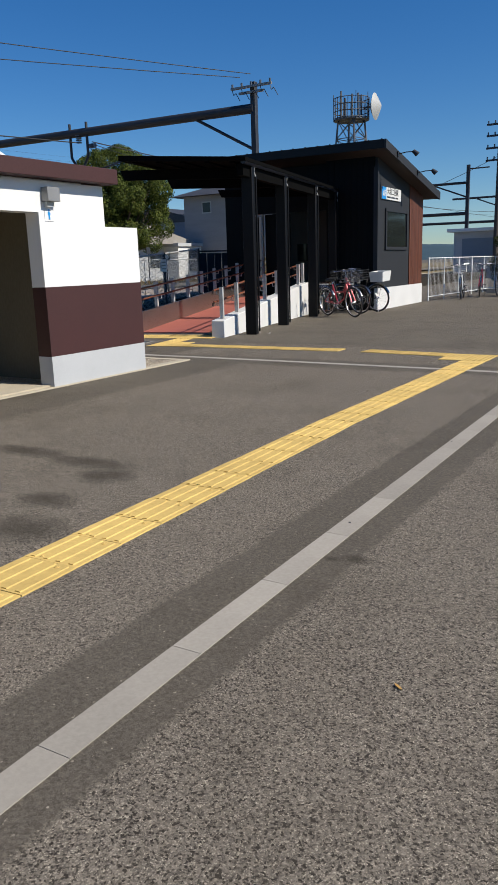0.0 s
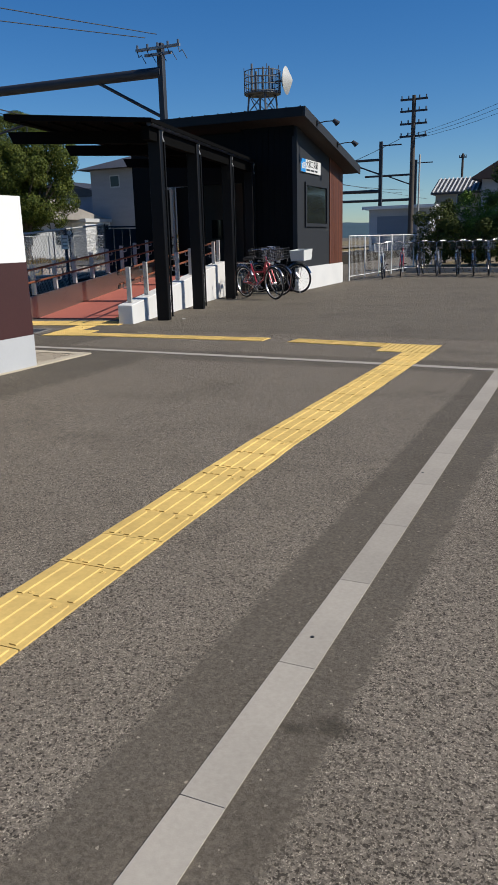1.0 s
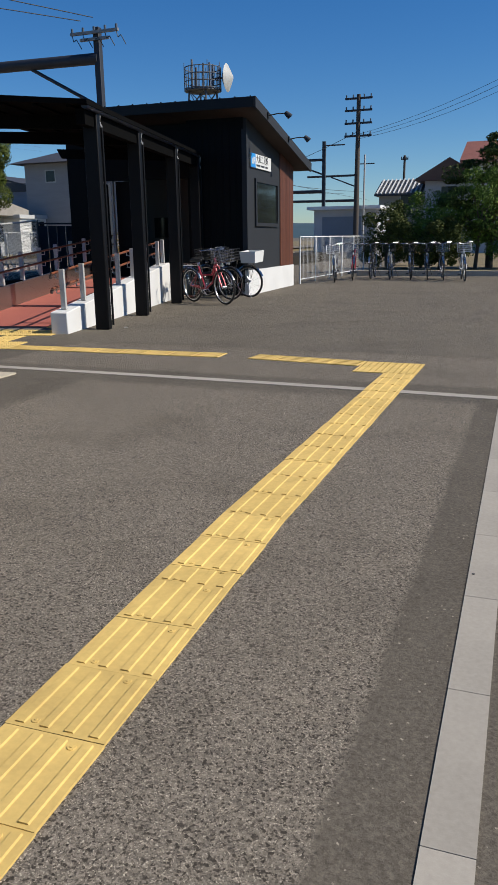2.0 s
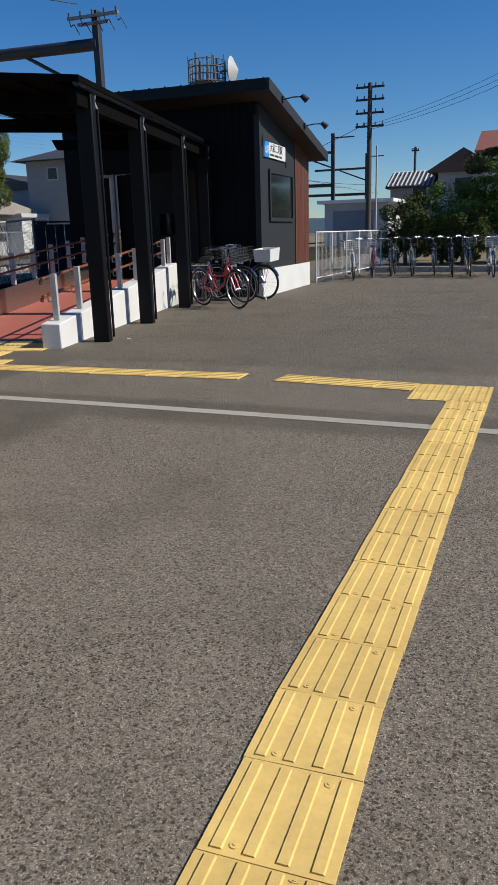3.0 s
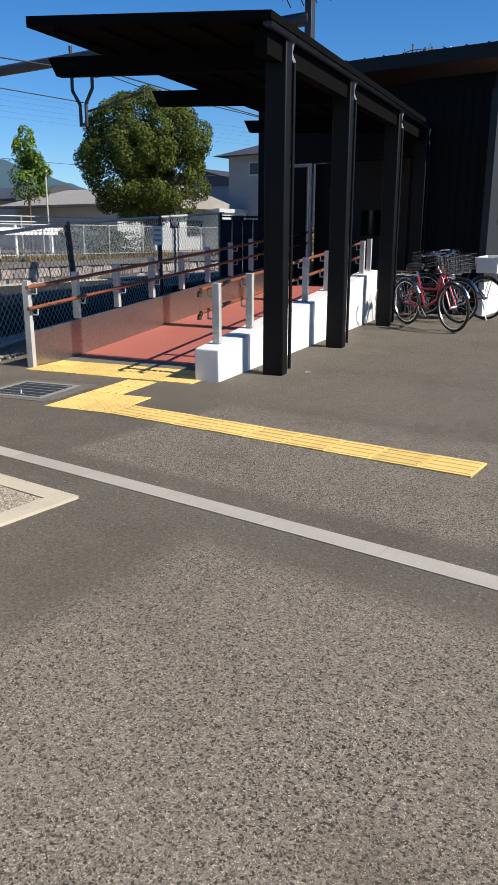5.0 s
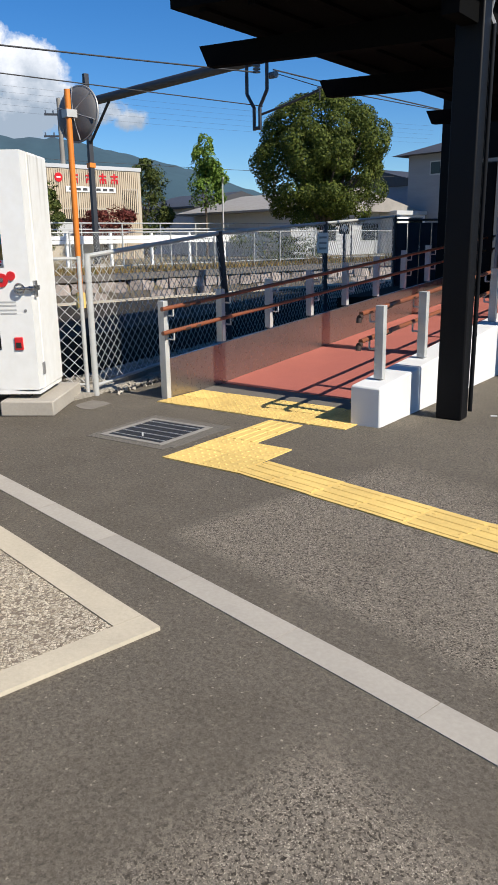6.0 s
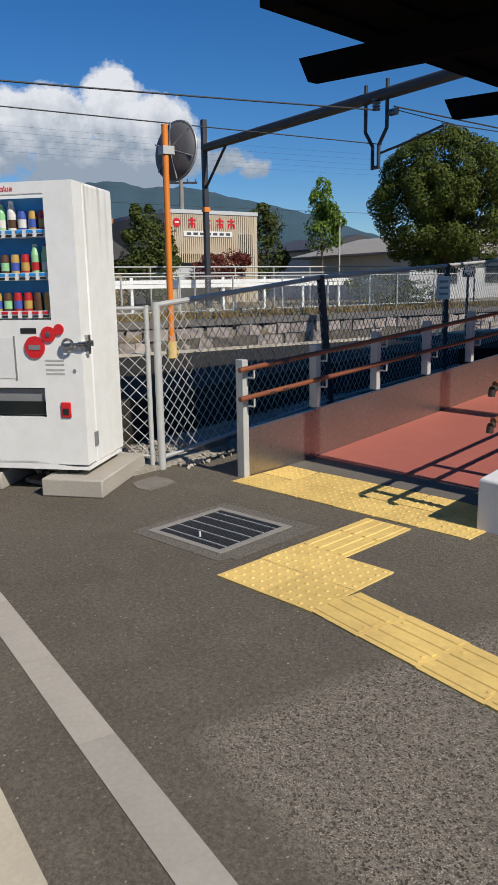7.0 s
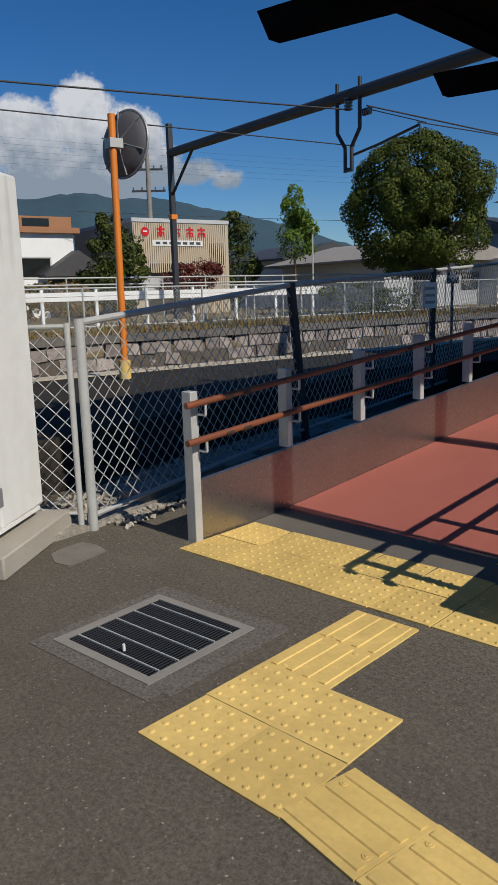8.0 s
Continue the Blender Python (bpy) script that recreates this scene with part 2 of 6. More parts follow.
M_ORANGE = surface("orange_post_paint", (0.75, 0.22, 0.02), (0.6, 0.17, 0.02), 0.45, big=4, fine=60)
M_GLASS_D = surface("dark_window", (0.012, 0.014, 0.016), (0.02, 0.024, 0.02), 0.05, 0.0, big=2, fine=5, relief=0.0, spec=0.35)
M_TYRE = surface("tyre_rubber", (0.02, 0.02, 0.02), None, 0.8, big=9, fine=90)
M_CHROME = surface("chrome", (0.45, 0.45, 0.45), (0.36, 0.36, 0.36), 0.25, 1.0, big=9, fine=90, relief=0.0)
M_BLACKPL = surface("black_plastic", (0.018, 0.018, 0.018), None, 0.5, big=9, fine=90)
M_WHITEPL = surface("white_plastic", (0.72, 0.72, 0.70), (0.6, 0.6, 0.58), 0.4, big=6, fine=60, relief=0.05, amount=0.4)
M_REDPL = surface("red_plastic", (0.60, 0.02, 0.025), (0.5, 0.015, 0.02), 0.3, big=6, fine=60, relief=0.0)
M_BLUEPL = surface("blue_sign_film", (0.02, 0.27, 0.66), (0.02, 0.24, 0.6), 0.35, big=6, fine=60, relief=0.0)
M_STONE = surface("rough_stone", (0.40, 0.34, 0.30), (0.10, 0.085, 0.075), 0.9, big=1.6, fine=14, relief=0.8, depth=0.02, vary=0.35, world_space=True)
M_GRAVEL = surface("gravel", (0.42, 0.38, 0.32), (0.16, 0.145, 0.12), 0.95, big=9, fine=45, relief=1.0, depth=0.02, world_space=True)
M_EXPOSED = pebbles("exposed_aggregate", 95)
M_EXPOSED2 = surface("rough_mortar", (0.20, 0.18, 0.155), (0.07, 0.062, 0.055), 0.95, big=30, fine=110, relief=1.0, depth=0.006, world_space=True, amount=0.8)
M_LIP = surface("ramp_foot_mortar", (0.14, 0.125, 0.105), (0.10, 0.09, 0.075), 0.9, big=5, fine=90, relief=0.3)
M_FRAME = surface("cast_frame_concrete", (0.27, 0.25, 0.22), (0.19, 0.175, 0.155), 0.85, big=6, fine=90, relief=0.3)
M_MORTAR = surface("speckled_mortar", (0.22, 0.195, 0.16), (0.05, 0.044, 0.036), 0.95, big=70, fine=190, relief=0.8, depth=0.004, world_space=True, amount=0.8)
M_RUBBLE = surface("pale_rubble", (0.50, 0.45, 0.37), (0.20, 0.18, 0.15), 0.9, big=14, fine=60, relief=0.5, depth=0.004, world_space=True, amount=0.9)
M_PLATF = surface("platform_asphalt", (0.046, 0.041, 0.034), (0.028, 0.024, 0.020), 0.9, spec=0.08, big=0.8, fine=70, relief=0.4, depth=0.003, world_space=True)
M_DRYGRASS = surface("dry_grass_ground", (0.24, 0.175, 0.095), (0.11, 0.10, 0.045), 0.95, big=0.8, fine=12, relief=1.0, depth=0.05, world_space=True)
M_BARK = surface("bark", (0.12, 0.09, 0.065), (0.06, 0.045, 0.035), 0.9, big=4, fine=25, relief=0.8, depth=0.01, stretch=(3, 3, 0.5))
M_WOODPOLE = surface("concrete_pole", (0.27, 0.25, 0.22), (0.18, 0.165, 0.15), 0.85, big=2, fine=40, relief=0.2)
M_DKPOLE = surface("tarred_pole", (0.085, 0.07, 0.058), (0.05, 0.04, 0.034), 0.85, big=2, fine=40, relief=0.3, stretch=(3, 3, 0.4))
M_TILE = surface("grey_roof_tile", (0.062, 0.062, 0.066), (0.035, 0.035, 0.038), 0.6, big=3, fine=25, relief=0.4, depth=0.02)
M_REDTILE = surface("red_roof_tile", (0.27, 0.10, 0.07), (0.16, 0.06, 0.045), 0.7, big=3, fine=25, relief=0.4, depth=0.02)
M_BEIGE = surface("beige_siding", (0.46, 0.40, 0.31), (0.36, 0.31, 0.24), 0.75, big=0.7, fine=30, relief=0.2)
M_BEIGED = surface("brown_band", (0.36, 0.17, 0.08), (0.28, 0.13, 0.06), 0.75, big=0.7, fine=30, relief=0.2)
M_BLUEGR = surface("blue_grey_siding", (0.23, 0.265, 0.31), (0.18, 0.21, 0.25), 0.7, big=0.6, fine=30, relief=0.2, stretch=(1, 1, 4))
# Distance haze on the wooded ridges is mixed into this blue colour.
M_MTN = surface("hazed_wooded_mountain", (0.035, 0.075, 0.10), (0.022, 0.052, 0.075), 1.0, big=0.004, fine=0.03, relief=0.0, world_space=True)
M_LEAF = leaves_mat("camphor_leaves", (0.028, 0.045, 0.008), (0.068, 0.089, 0.013), (0.14, 0.152, 0.025))
M_LEAF2 = leaves_mat("young_tree_leaves", (0.05, 0.10, 0.015), (0.11, 0.18, 0.028), (0.20, 0.27, 0.05))
M_LEAF3 = leaves_mat("dark_shrub_leaves", (0.026, 0.040, 0.010), (0.060, 0.078, 0.016), (0.12, 0.13, 0.03))
M_LEAFR = leaves_mat("red_maple_leaves", (0.07, 0.015, 0.014), (0.12, 0.028, 0.022), (0.18, 0.06, 0.035))
M_LEAFD = leaves_mat("dry_plant_leaves", (0.14, 0.10, 0.035), (0.20, 0.13, 0.05), (0.10, 0.11, 0.03))
M_WIRE = surface("cable_black", (0.03, 0.03, 0.032), None, 0.6, big=9, fine=90, relief=0.0)
M_INSUL = surface("brown_insulator", (0.10, 0.12, 0.15), None, 0.3, big=9, fine=90, relief=0.0)


# ---- mesh helpers ----
def box(bm, x0, x1, y0, y1, z0, z1, m=None):
    vs = [bm.verts.new((x, y, z)) for z in (z0, z1) for x, y in ((x0, y0), (x1, y0), (x1, y1), (x0, y1))]
    for f in ((3, 2, 1, 0), (4, 5, 6, 7), (0, 1, 5, 4), (1, 2, 6, 5), (2, 3, 7, 6), (3, 0, 4, 7)):
        bm.faces.new([vs[i] for i in f])
    if m is not None:
        bmesh.ops.transform(bm, matrix=m, verts=vs)
    return vs


def rod(bm, a, b, r, n=8, r2=None):
    a, b = Vector(a), Vector(b)
    q = (b - a).to_track_quat("Z", "Y").to_matrix()
    r2 = r if r2 is None else r2
    rings = []
    for c, rr in ((a, r), (b, r2)):
        rings.append([bm.verts.new(c + q @ Vector((rr * math.cos(k * math.tau / n), rr * math.sin(k * math.tau / n), 0))) for k in range(n)])
    for k in range(n):
        bm.faces.new((rings[0][k], rings[0][(k + 1) % n], rings[1][(k + 1) % n], rings[1][k]))
    bm.faces.new(rings[0][::-1])
    bm.faces.new(rings[1])


def pipe(bm, pts, r, n=8):
    for a, b in zip(pts, pts[1:]):
        rod(bm, a, b, r, n)


def prism(bm, outline, axis, lo, hi, m=None):
    """An outline (pairs) pulled along an axis: 'x' takes (y, z), 'y' takes (x, z), 'z' takes (x, y)."""
    def at(p, c):
        return {"x": (c, p[0], p[1]), "y": (p[0], c, p[1]), "z": (p[0], p[1], c)}[axis]
    a = [bm.verts.new(at(p, lo)) for p in outline]
    b = [bm.verts.new(at(p, hi)) for p in outline]
    n = len(outline)
    for k in range(n):
        bm.faces.new((a[k], a[(k + 1) % n], b[(k + 1) % n], b[k]))
    bm.faces.new(a[::-1])
    bm.faces.new(b)
    bmesh.ops.recalc_face_normals(bm, faces=bm.faces[:])
    if m is not None:
        bmesh.ops.transform(bm, matrix=m, verts=a + b)


def ring(bm, centre, q, R, r, n=24, k=6):
    """A torus round the z axis of the rotation q."""
    centre = Vector(centre)
    g = [[bm.verts.new(centre + q @ Vector(((R + r * math.cos(j * math.tau / k)) * math.cos(i * math.tau / n), (R + r * math.cos(j * math.tau / k)) * math.sin(i * math.tau / n), r * math.sin(j * math.tau / k)))) for j in range(k)] for i in range(n)]
    for i in range(n):
        for j in range(k):
            bm.faces.new((g[i][j], g[(i + 1) % n][j], g[(i + 1) % n][(j + 1) % k], g[i][(j + 1) % k]))


def mesh_of(name, bm, material, smooth=True):
    me = bpy.data.meshes.new(name)
    bmesh.ops.recalc_face_normals(bm, faces=bm.faces[:])
    bm.to_mesh(me)
    bm.free()
    me.materials.append(material)
    if smooth:
        me.polygons.foreach_set("use_smooth", [True] * len(me.polygons))
        me.set_sharp_from_angle(angle=radians(38))
    return me


def part(name, bm, material, parent=None, label="", bevel=0.0, kind=""):
    ob = new(name, mesh_of(name, bm, material))
    ob.parent = parent
    if bevel:
        mod = ob.modifiers.new("bevel", "BEVEL")
        mod.width, mod.segments, mod.limit_method = bevel, 2, "ANGLE"
    return tagged(ob, label=label, kind=kind)


def boxpart(name, dims, material, parent=None, label="", bevel=0.0, m=None):
    bm = bmesh.new()
    box(bm, *dims, m)
    return part(name, bm, material, parent, label, bevel)


def rodpart(name, a, b, r, material, parent=None, label="", n=10, r2=None):
    bm = bmesh.new()
    rod(bm, a, b, r, n, r2)
    return part(name, bm, material, parent, label)


def thing(name, m, label, category, group="", kind=""):
    ob = new(name)
    ob.matrix_world = m
    ob.empty_display_size = 0.2
    return tagged(ob, label, category, group, kind)


def piece(name, me, parent, m):
    ob = new(name, me)
    ob.parent = parent
    ob.matrix_basis = m
    return ob


def leafy(bm, blobs, n, size, rng, flat=0.0):
    """Small leaf quads scattered over lumpy ellipsoids: (centre, radii)."""
    total = sum(r[0] * r[2] for _, r in blobs)
    for c, r in blobs:
        for _ in range(int(n * r[0] * r[2] / total)):
            d = Vector((rng.gauss(0, 1), rng.gauss(0, 1), rng.gauss(0, 1))).normalized()
            lump = 0.80 + 0.34 * noise.noise(d * 2.3 + Vector(c)) + 0.16 * noise.noise(d * 6 + Vector(c))
            k = lump * rng.uniform(0.70, 1.0) ** 0.6
            p = Vector(c) + Vector((d.x * r[0], d.y * r[1], d.z * r[2])) * k
            s = size * rng.uniform(0.6, 1.3)
            nrm = (d + Vector((rng.gauss(0, 0.6), rng.gauss(0, 0.6), rng.gauss(0.3, 0.6)))).normalized()
            q = nrm.to_track_quat("Z", "Y").to_matrix() @ Matrix.Rotation(rng.uniform(0, 6.28), 3, "Z")
            bm.faces.new([bm.verts.new(p + q @ Vector(v)) for v in ((-s, 0, 0), (0, -s * 0.55, 0.15 * s), (s, 0, 0), (0, s * 0.55, 0.15 * s))])


def tree(name, x, y, z0, trunk_h, trunk_r, blobs, n, size, leaf, label, seed, category="tree", limbs=5, clumps=6):
    rng = random.Random(seed)
    root = thing(name, pose(x, y, z0), label, category)
    bm = bmesh.new()
    top = Vector((rng.uniform(-0.1, 0.1), rng.uniform(-0.1, 0.1), trunk_h))
    rod(bm, (0, 0, -0.05), top * 0.5, trunk_r, 9, trunk_r * 0.8)
    rod(bm, top * 0.5, top, trunk_r * 0.8, 9, trunk_r * 0.55)
    for k in range(limbs):
        c, r = blobs[k % len(blobs)]
        end = Vector(c) + Vector((rng.uniform(-0.5, 0.5) * r[0], rng.uniform(-0.5, 0.5) * r[1], rng.uniform(-0.1, 0.5) * r[2]))
        st = top * rng.uniform(0.6, 1.0)
        mid = st.lerp(end, 0.5) + Vector((0, 0, 0.1 * r[2]))
        rod(bm, st, mid, trunk_r * 0.45, 6, trunk_r * 0.28)
        rod(bm, mid, end, trunk_r * 0.28, 6, trunk_r * 0.1)
    part("trunk", bm, M_BARK, root)
    bm = bmesh.new()
    tufts = []
    for c, r in blobs:
        for _ in range(clumps):
            d = Vector((rng.gauss(0, 1), rng.gauss(0, 1), rng.gauss(0, 1))).normalized()
            k = rng.uniform(0.22, 0.42)
            tufts.append((Vector(c) + Vector((d.x * r[0], d.y * r[1], d.z * r[2])) * 0.82, (r[0] * k, r[1] * k, r[2] * k)))
    if tufts:
        leafy(bm, blobs, int(n * 0.35), size, rng)
        leafy(bm, tufts, int(n * 0.65), size, rng)
    else:
        leafy(bm, blobs, n, size, rng)
    part("crown", bm, leaf, root, kind="stuff")
    return root


# ---- ground and tracks ----
def ground():
    prof = [(400, 0), (-14.95, 0), (-14.95, -1.0), (-22.6, -1.0), (-22.6, 0.0), (-3500, 0)]
    ys = [-400, -40, 0, 40, 200, 3500]
    bm = bmesh.new()
    rows = [[bm.verts.new((x, y, z)) for x, z in prof] for y in ys]
    for a, b in zip(rows, rows[1:]):
        for k in range(len(prof) - 1):
            bm.faces.new((a[k], b[k], b[k + 1], a[k + 1]))
    tagged(part("ground", bm, M_ASPHALT), "worn grey asphalt yard with darker smooth strips and stains", "ground", kind="structure")


ground()
bm = bmesh.new()
prism(bm, [(-14.9, -30), (-12.9, -30), (-12.2, 8.8), (-10.95, 11.0), (-12.75, 16.0), (-12.1, 18.6), (-12.1, 120), (-14.9, 120)], "z", -0.3, 0.395)
tagged(part("platform_surface", bm, M_PLATF), "dark asphalt station platform behind the fence", "platform", kind="structure")
edge = thing("platform_edge", pose(0, 0, 0), "worn pale yellowish concrete platform edging", "platform edge", kind="structure")
me = mesh_of("edge_stone", (lambda q: (box(q, -15.12, -14.78, 0, 1.98, 0.1, 0.41), q)[1])(bmesh.new()), M_KERB)
for k in range(40):
    piece("edge_stone", me, edge, pose(0, -6 + 2 * k, 0))
bm = bmesh.new()
box(bm, -22.55, -14.96, -60, 160, -1.05, -0.72)
tagged(part("track_bed", bm, M_GRAVEL), "brown stone ballast between the platforms", "ballast", kind="structure")
for tx in (-16.7, -20.4):
    track = thing("railway_track", pose(tx, 0, -0.72), "steel railway track on ballast between platforms", "railway track", "railway tracks")
    for x in (-0.53, 0.53):
        boxpart("rail", (x - 0.033, x + 0.033, -60, 160, 0.1, 0.25), M_RUST, track, "rusty steel rail")
    me = mesh_of("sleeper", (lambda q: (box(q, -1, 1, -0.11, 0.11, 0, 0.11), q)[1])(bmesh.new()), M_CONC)
    for k in range(70):
        piece("sleeper", me, track, pose(0, -10 + 0.75 * k, 0))

# opposite platform: stone wall, dry turf, mesh fence
wall = thing("platform_wall", pose(-22.6, 0, 0), "rough stone block retaining wall of the far platform", "stone wall", kind="structure")
rng = random.Random(5)
stones = []
for k in range(5):
    q = bmesh.new()
    w, h = 0.42, 0.28
    vs = box(q, -0.12, 0.0, -w / 2, w / 2, -h / 2, h / 2)
    for v in vs:
        v.co += Vector((rng.uniform(-0.01, 0.03), rng.uniform(-0.03, 0.03), rng.uniform(-0.025, 0.025)))
    stones.append(mesh_of("stone", q, M_STONE))
for row in range(4):
    for k in range(64):
        y = 8 + k * 0.46 + (row % 2) * 0.23
        piece("stone", stones[rng.randrange(5)], wall, pose(rng.uniform(-0.03, 0.05), y + rng.uniform(-0.03, 0.03), -0.78 + row * 0.3 + rng.uniform(-0.02, 0.02), rng.uniform(-7, 7)))
boxpart("backing", (-0.4, -0.07, -60, 160, -1.0, 0.16), M_EXPOSED2, wall)
boxpart("coping", (-0.5, 0.06, -60, 160, 0.30, 0.46), M_EXPOSED2, wall, "dark weathered coping edge")
boxpart("earth_band", (-0.45, -0.02, -60, 160, 0.16, 0.30), M_DRYGRASS, wall)
b = boxpart("far_platform_surface", (-26.9, -22.62, -60, 160, 0.0, 0.44), M_DRYGRASS)
tagged(b, "brown dry turf on the disused far platform", "ground", kind="structure")
b = boxpart("verge", (-60, -26.9, -60, 200, -0.2, 0.35), M_DRYGRASS)
tagged(b, "dry grassy verge behind the railway", "ground", kind="structure")


def chain_mesh(length, height, pitch, r, z0=0.0):
    bm = bmesh.new()
    k = -int(height / pitch) - 1
    while k * pitch < length:
        for sgn in (1, -1):
            x0, x1 = k * pitch, k * pitch + height
            za, zb = (0, height) if sgn > 0 else (height, 0)
            if x0 < 0:
                za += -x0 * sgn
                x0 = 0
            if x1 > length:
                zb -= (x1 - length) * sgn
                x1 = length
            if x1 - x0 > 0.01:
                rod(bm, (x0, r * sgn, z0 + za), (x1, r * sgn, z0 + zb), r, 3)
        k += 1
    return bm


def link_fence(name, a, b, height, posts, label, pitch=0.1, r=0.0034, pr=0.024, mat=None, lean=0.0, z0=0.0, drop=0.1, top=None):
    a, b = Vector((*a, z0)), Vector((*b, z0))
    d = b - a
    root = thing(name, Matrix.Translation(a) @ Matrix.Rotation(math.atan2(d.y, d.x), 4, "Z"), label, "fence")
    top = height if top is None else top

    def lift(u):
        return 0.085 * min(u, 2.4) / 2.4 if lean else 0.0

    def crest(u):
        return height + (top - height) * u / d.length + lift(u)

    net = chain_mesh(d.length, height - drop, pitch, r, drop)
    for v in net.verts:
        low = drop + lift(v.co.x)
        v.co.z = low + (v.co.z - drop) * (crest(v.co.x) - low) / (height - drop)
    part("netting", net, M_GALV, root, kind="stuff")
    for name2, at, rr in (("top_rail", crest, 0.9), ("bottom_rail", lambda u: drop + lift(u), 0.75)):
        bm = bmesh.new()
        pipe(bm, [(u, 0, at(u)) for u in ((0, 2.4, d.length) if lean else (0, d.length))], pr * rr, 8)
        part(name2, bm, mat or M_GALV, root)
    for p in posts:
        h = crest(p)
        tilt = 0.24 if lean and p == posts[1] else 0.0
        # On the leaning run, later posts are coloured dark for the canopy's shade.
        rodpart("post", (p + tilt, 0, -0.02), (p, 0, h + 0.02), pr * (1.25 if p == posts[0] or not lean else 1.7), mat or M_GALV if p == posts[0] or not lean else M_DARKSTEEL, root)
    return root


F0, FD = Vector((-10.06, 11.10)), Vector((-0.38, 0.925))
link_fence("wire_fence", F0, F0 + FD * 10.0, 1.22, (0.0, 2.4, 5.82, 9.7), "galvanised chain link fence on tubular posts along the platform", pr=0.023, drop=0.09, top=1.66, lean=1.0)
link_fence("wire_fence", F0 + Vector((-0.06, -0.05)), F0 + Vector((-1.5, -2.1)), 1.2, (0.0, 2.5), "galvanised chain link fence panel behind the vending machine", pr=0.015, drop=0.1)
link_fence("mesh_fence", (-26.7, 8), (-26.7, 29.3), 1.2, [k * 2.0 for k in range(11)], "low grey wire mesh fence on the far platform", pitch=0.11, r=0.0035, z0=0.44)
link_fence("mesh_fence", (-26.7, 29.4), (-26.7, 60), 1.2, [k * 2.0 for k in range(15)], "low grey wire mesh fence on the far platform", pitch=0.11, r=0.0035, z0=0.44)
p = thing("notice_board", Matrix.Translation((-12.2, 16.33, 0)) @ Matrix.Rotation(radians(-22), 4, "Z"), "small white notice with grey bars hung on the fence", "sign")
boxpart("plate", (0.03, 0.045, -0.09, 0.09, 1.12, 1.42), M_WHITEPL, p)
for z in (1.19, 1.27, 1.35):
    boxpart("bar", (0.046, 0.05, -0.06, 0.06, z - 0.015, z + 0.015), M_STEELGREY, p)
p = thing("dark_gate", Matrix.Translation((-13.6, 19.9, 0.3)) @ Matrix.Rotation(radians(-25), 4, "Z"), "dark blue steel sheet gate beside the platform", "gate")
for k in range(8):
    boxpart("sheet", (0.0, 0.02 + 0.012 * (k % 2), 0.26 * k + 0.02, 0.26 * k + 0.26, 0.1, 1.3), surface("navy_sheet", (0.035, 0.045, 0.065), None, 0.5) if k == 0 else bpy.data.materials["navy_sheet"], p)
for y in (0, 2.12):
    rodpart("post", (0.01, y, 0), (0.01, y, 1.4), 0.03, M_DARKSTEEL, p)
rodpart("top_rail", (0.01, 0, 1.36), (0.01, 2.12, 1.36), 0.022, M_DARKSTEEL, p)
# rubble at the foot of the fence
rng = random.Random(8)
bm = bmesh.new()


def pebble(bm, c, s):
    vs = box(bm, -s, s, -s * 0.8, s * 0.8, -s * 0.5, s * 0.6, Matrix.Translation(c) @ Matrix.Rotation(rng.uniform(0, 6), 4, (rng.random(), rng.random(), 1)))
    for w in vs:
        w.co += Vector((rng.uniform(-s, s), rng.uniform(-s, s), rng.uniform(-s, s))) * 0.4


FN = Vector((-0.925, -0.38))
for k in range(4200):
    u = rng.uniform(-0.75, 3.6)
    v = rng.uniform(0.08, 0.5) if rng.random() < 0.6 else rng.gauss(0.02, 0.09)
    if u < 0.1:
        v = abs(v) * 1.2 + 0.05
    pebble(bm, Vector((*(F0 + FD * u + FN * v), 0.012 + 0.16 * max(0, v - 0.1))), rng.choice((0.006, 0.008, 0.010, 0.012, 0.016)) * rng.uniform(0.7, 1.3))
for k in range(60):
    pebble(bm, Vector((*(F0 + FD * rng.uniform(0.0, 1.6) + FN * rng.gauss(0.0, 0.07)), 0.012)), rng.uniform(0.010, 0.02))
tagged(part("rubble", bm, M_RUBBLE), "pale loose stones and broken concrete under the fence", "stones", kind="stuff")
bm = bmesh.new()
prism(bm, [tuple(F0 + FD * u + FN * v) for u, v in ((-0.8, 0.12), (0.0, 0.0), (4.0, 0.02), (4.0, 0.6), (-0.8, 0.6))], "z", -0.02, 0.03)
tagged(part("gravel_strip", bm, M_GRAVEL), "strip of pale gravel along the fence foot", "gravel", kind="structure")
for u, v, w, l, r in ((0.75, 0.17, 0.13, 0.24, 8), (1.25, 0.20, 0.15, 0.22, -12), (1.7, 0.16, 0.14, 0.25, 5), (2.3, 0.19, 0.15, 0.28, -4), (2.95, 0.17, 0.14, 0.26, 10)):
    bm = bmesh.new()
    prism(bm, [(-w, -l), (w * 0.8, -l * 0.9), (w, l * 0.7), (w * 0.2, l), (-w * 0.9, l * 0.8)], "z", -0.03, 0.045)
    ob = part("broken_slab", bm, M_FRAME, None, bevel=0.008)
    ob.matrix_world = Matrix.Translation((*(F0 + FD * u + FN * v), 0.04)) @ Matrix.Rotation(math.atan2(-FD.x, FD.y) + radians(r), 4, "Z") @ Matrix.Rotation(radians(r * 0.5), 4, "Y")
    tagged(ob, "broken grey concrete slab lying under the wire fence", "concrete slab", "broken slabs")

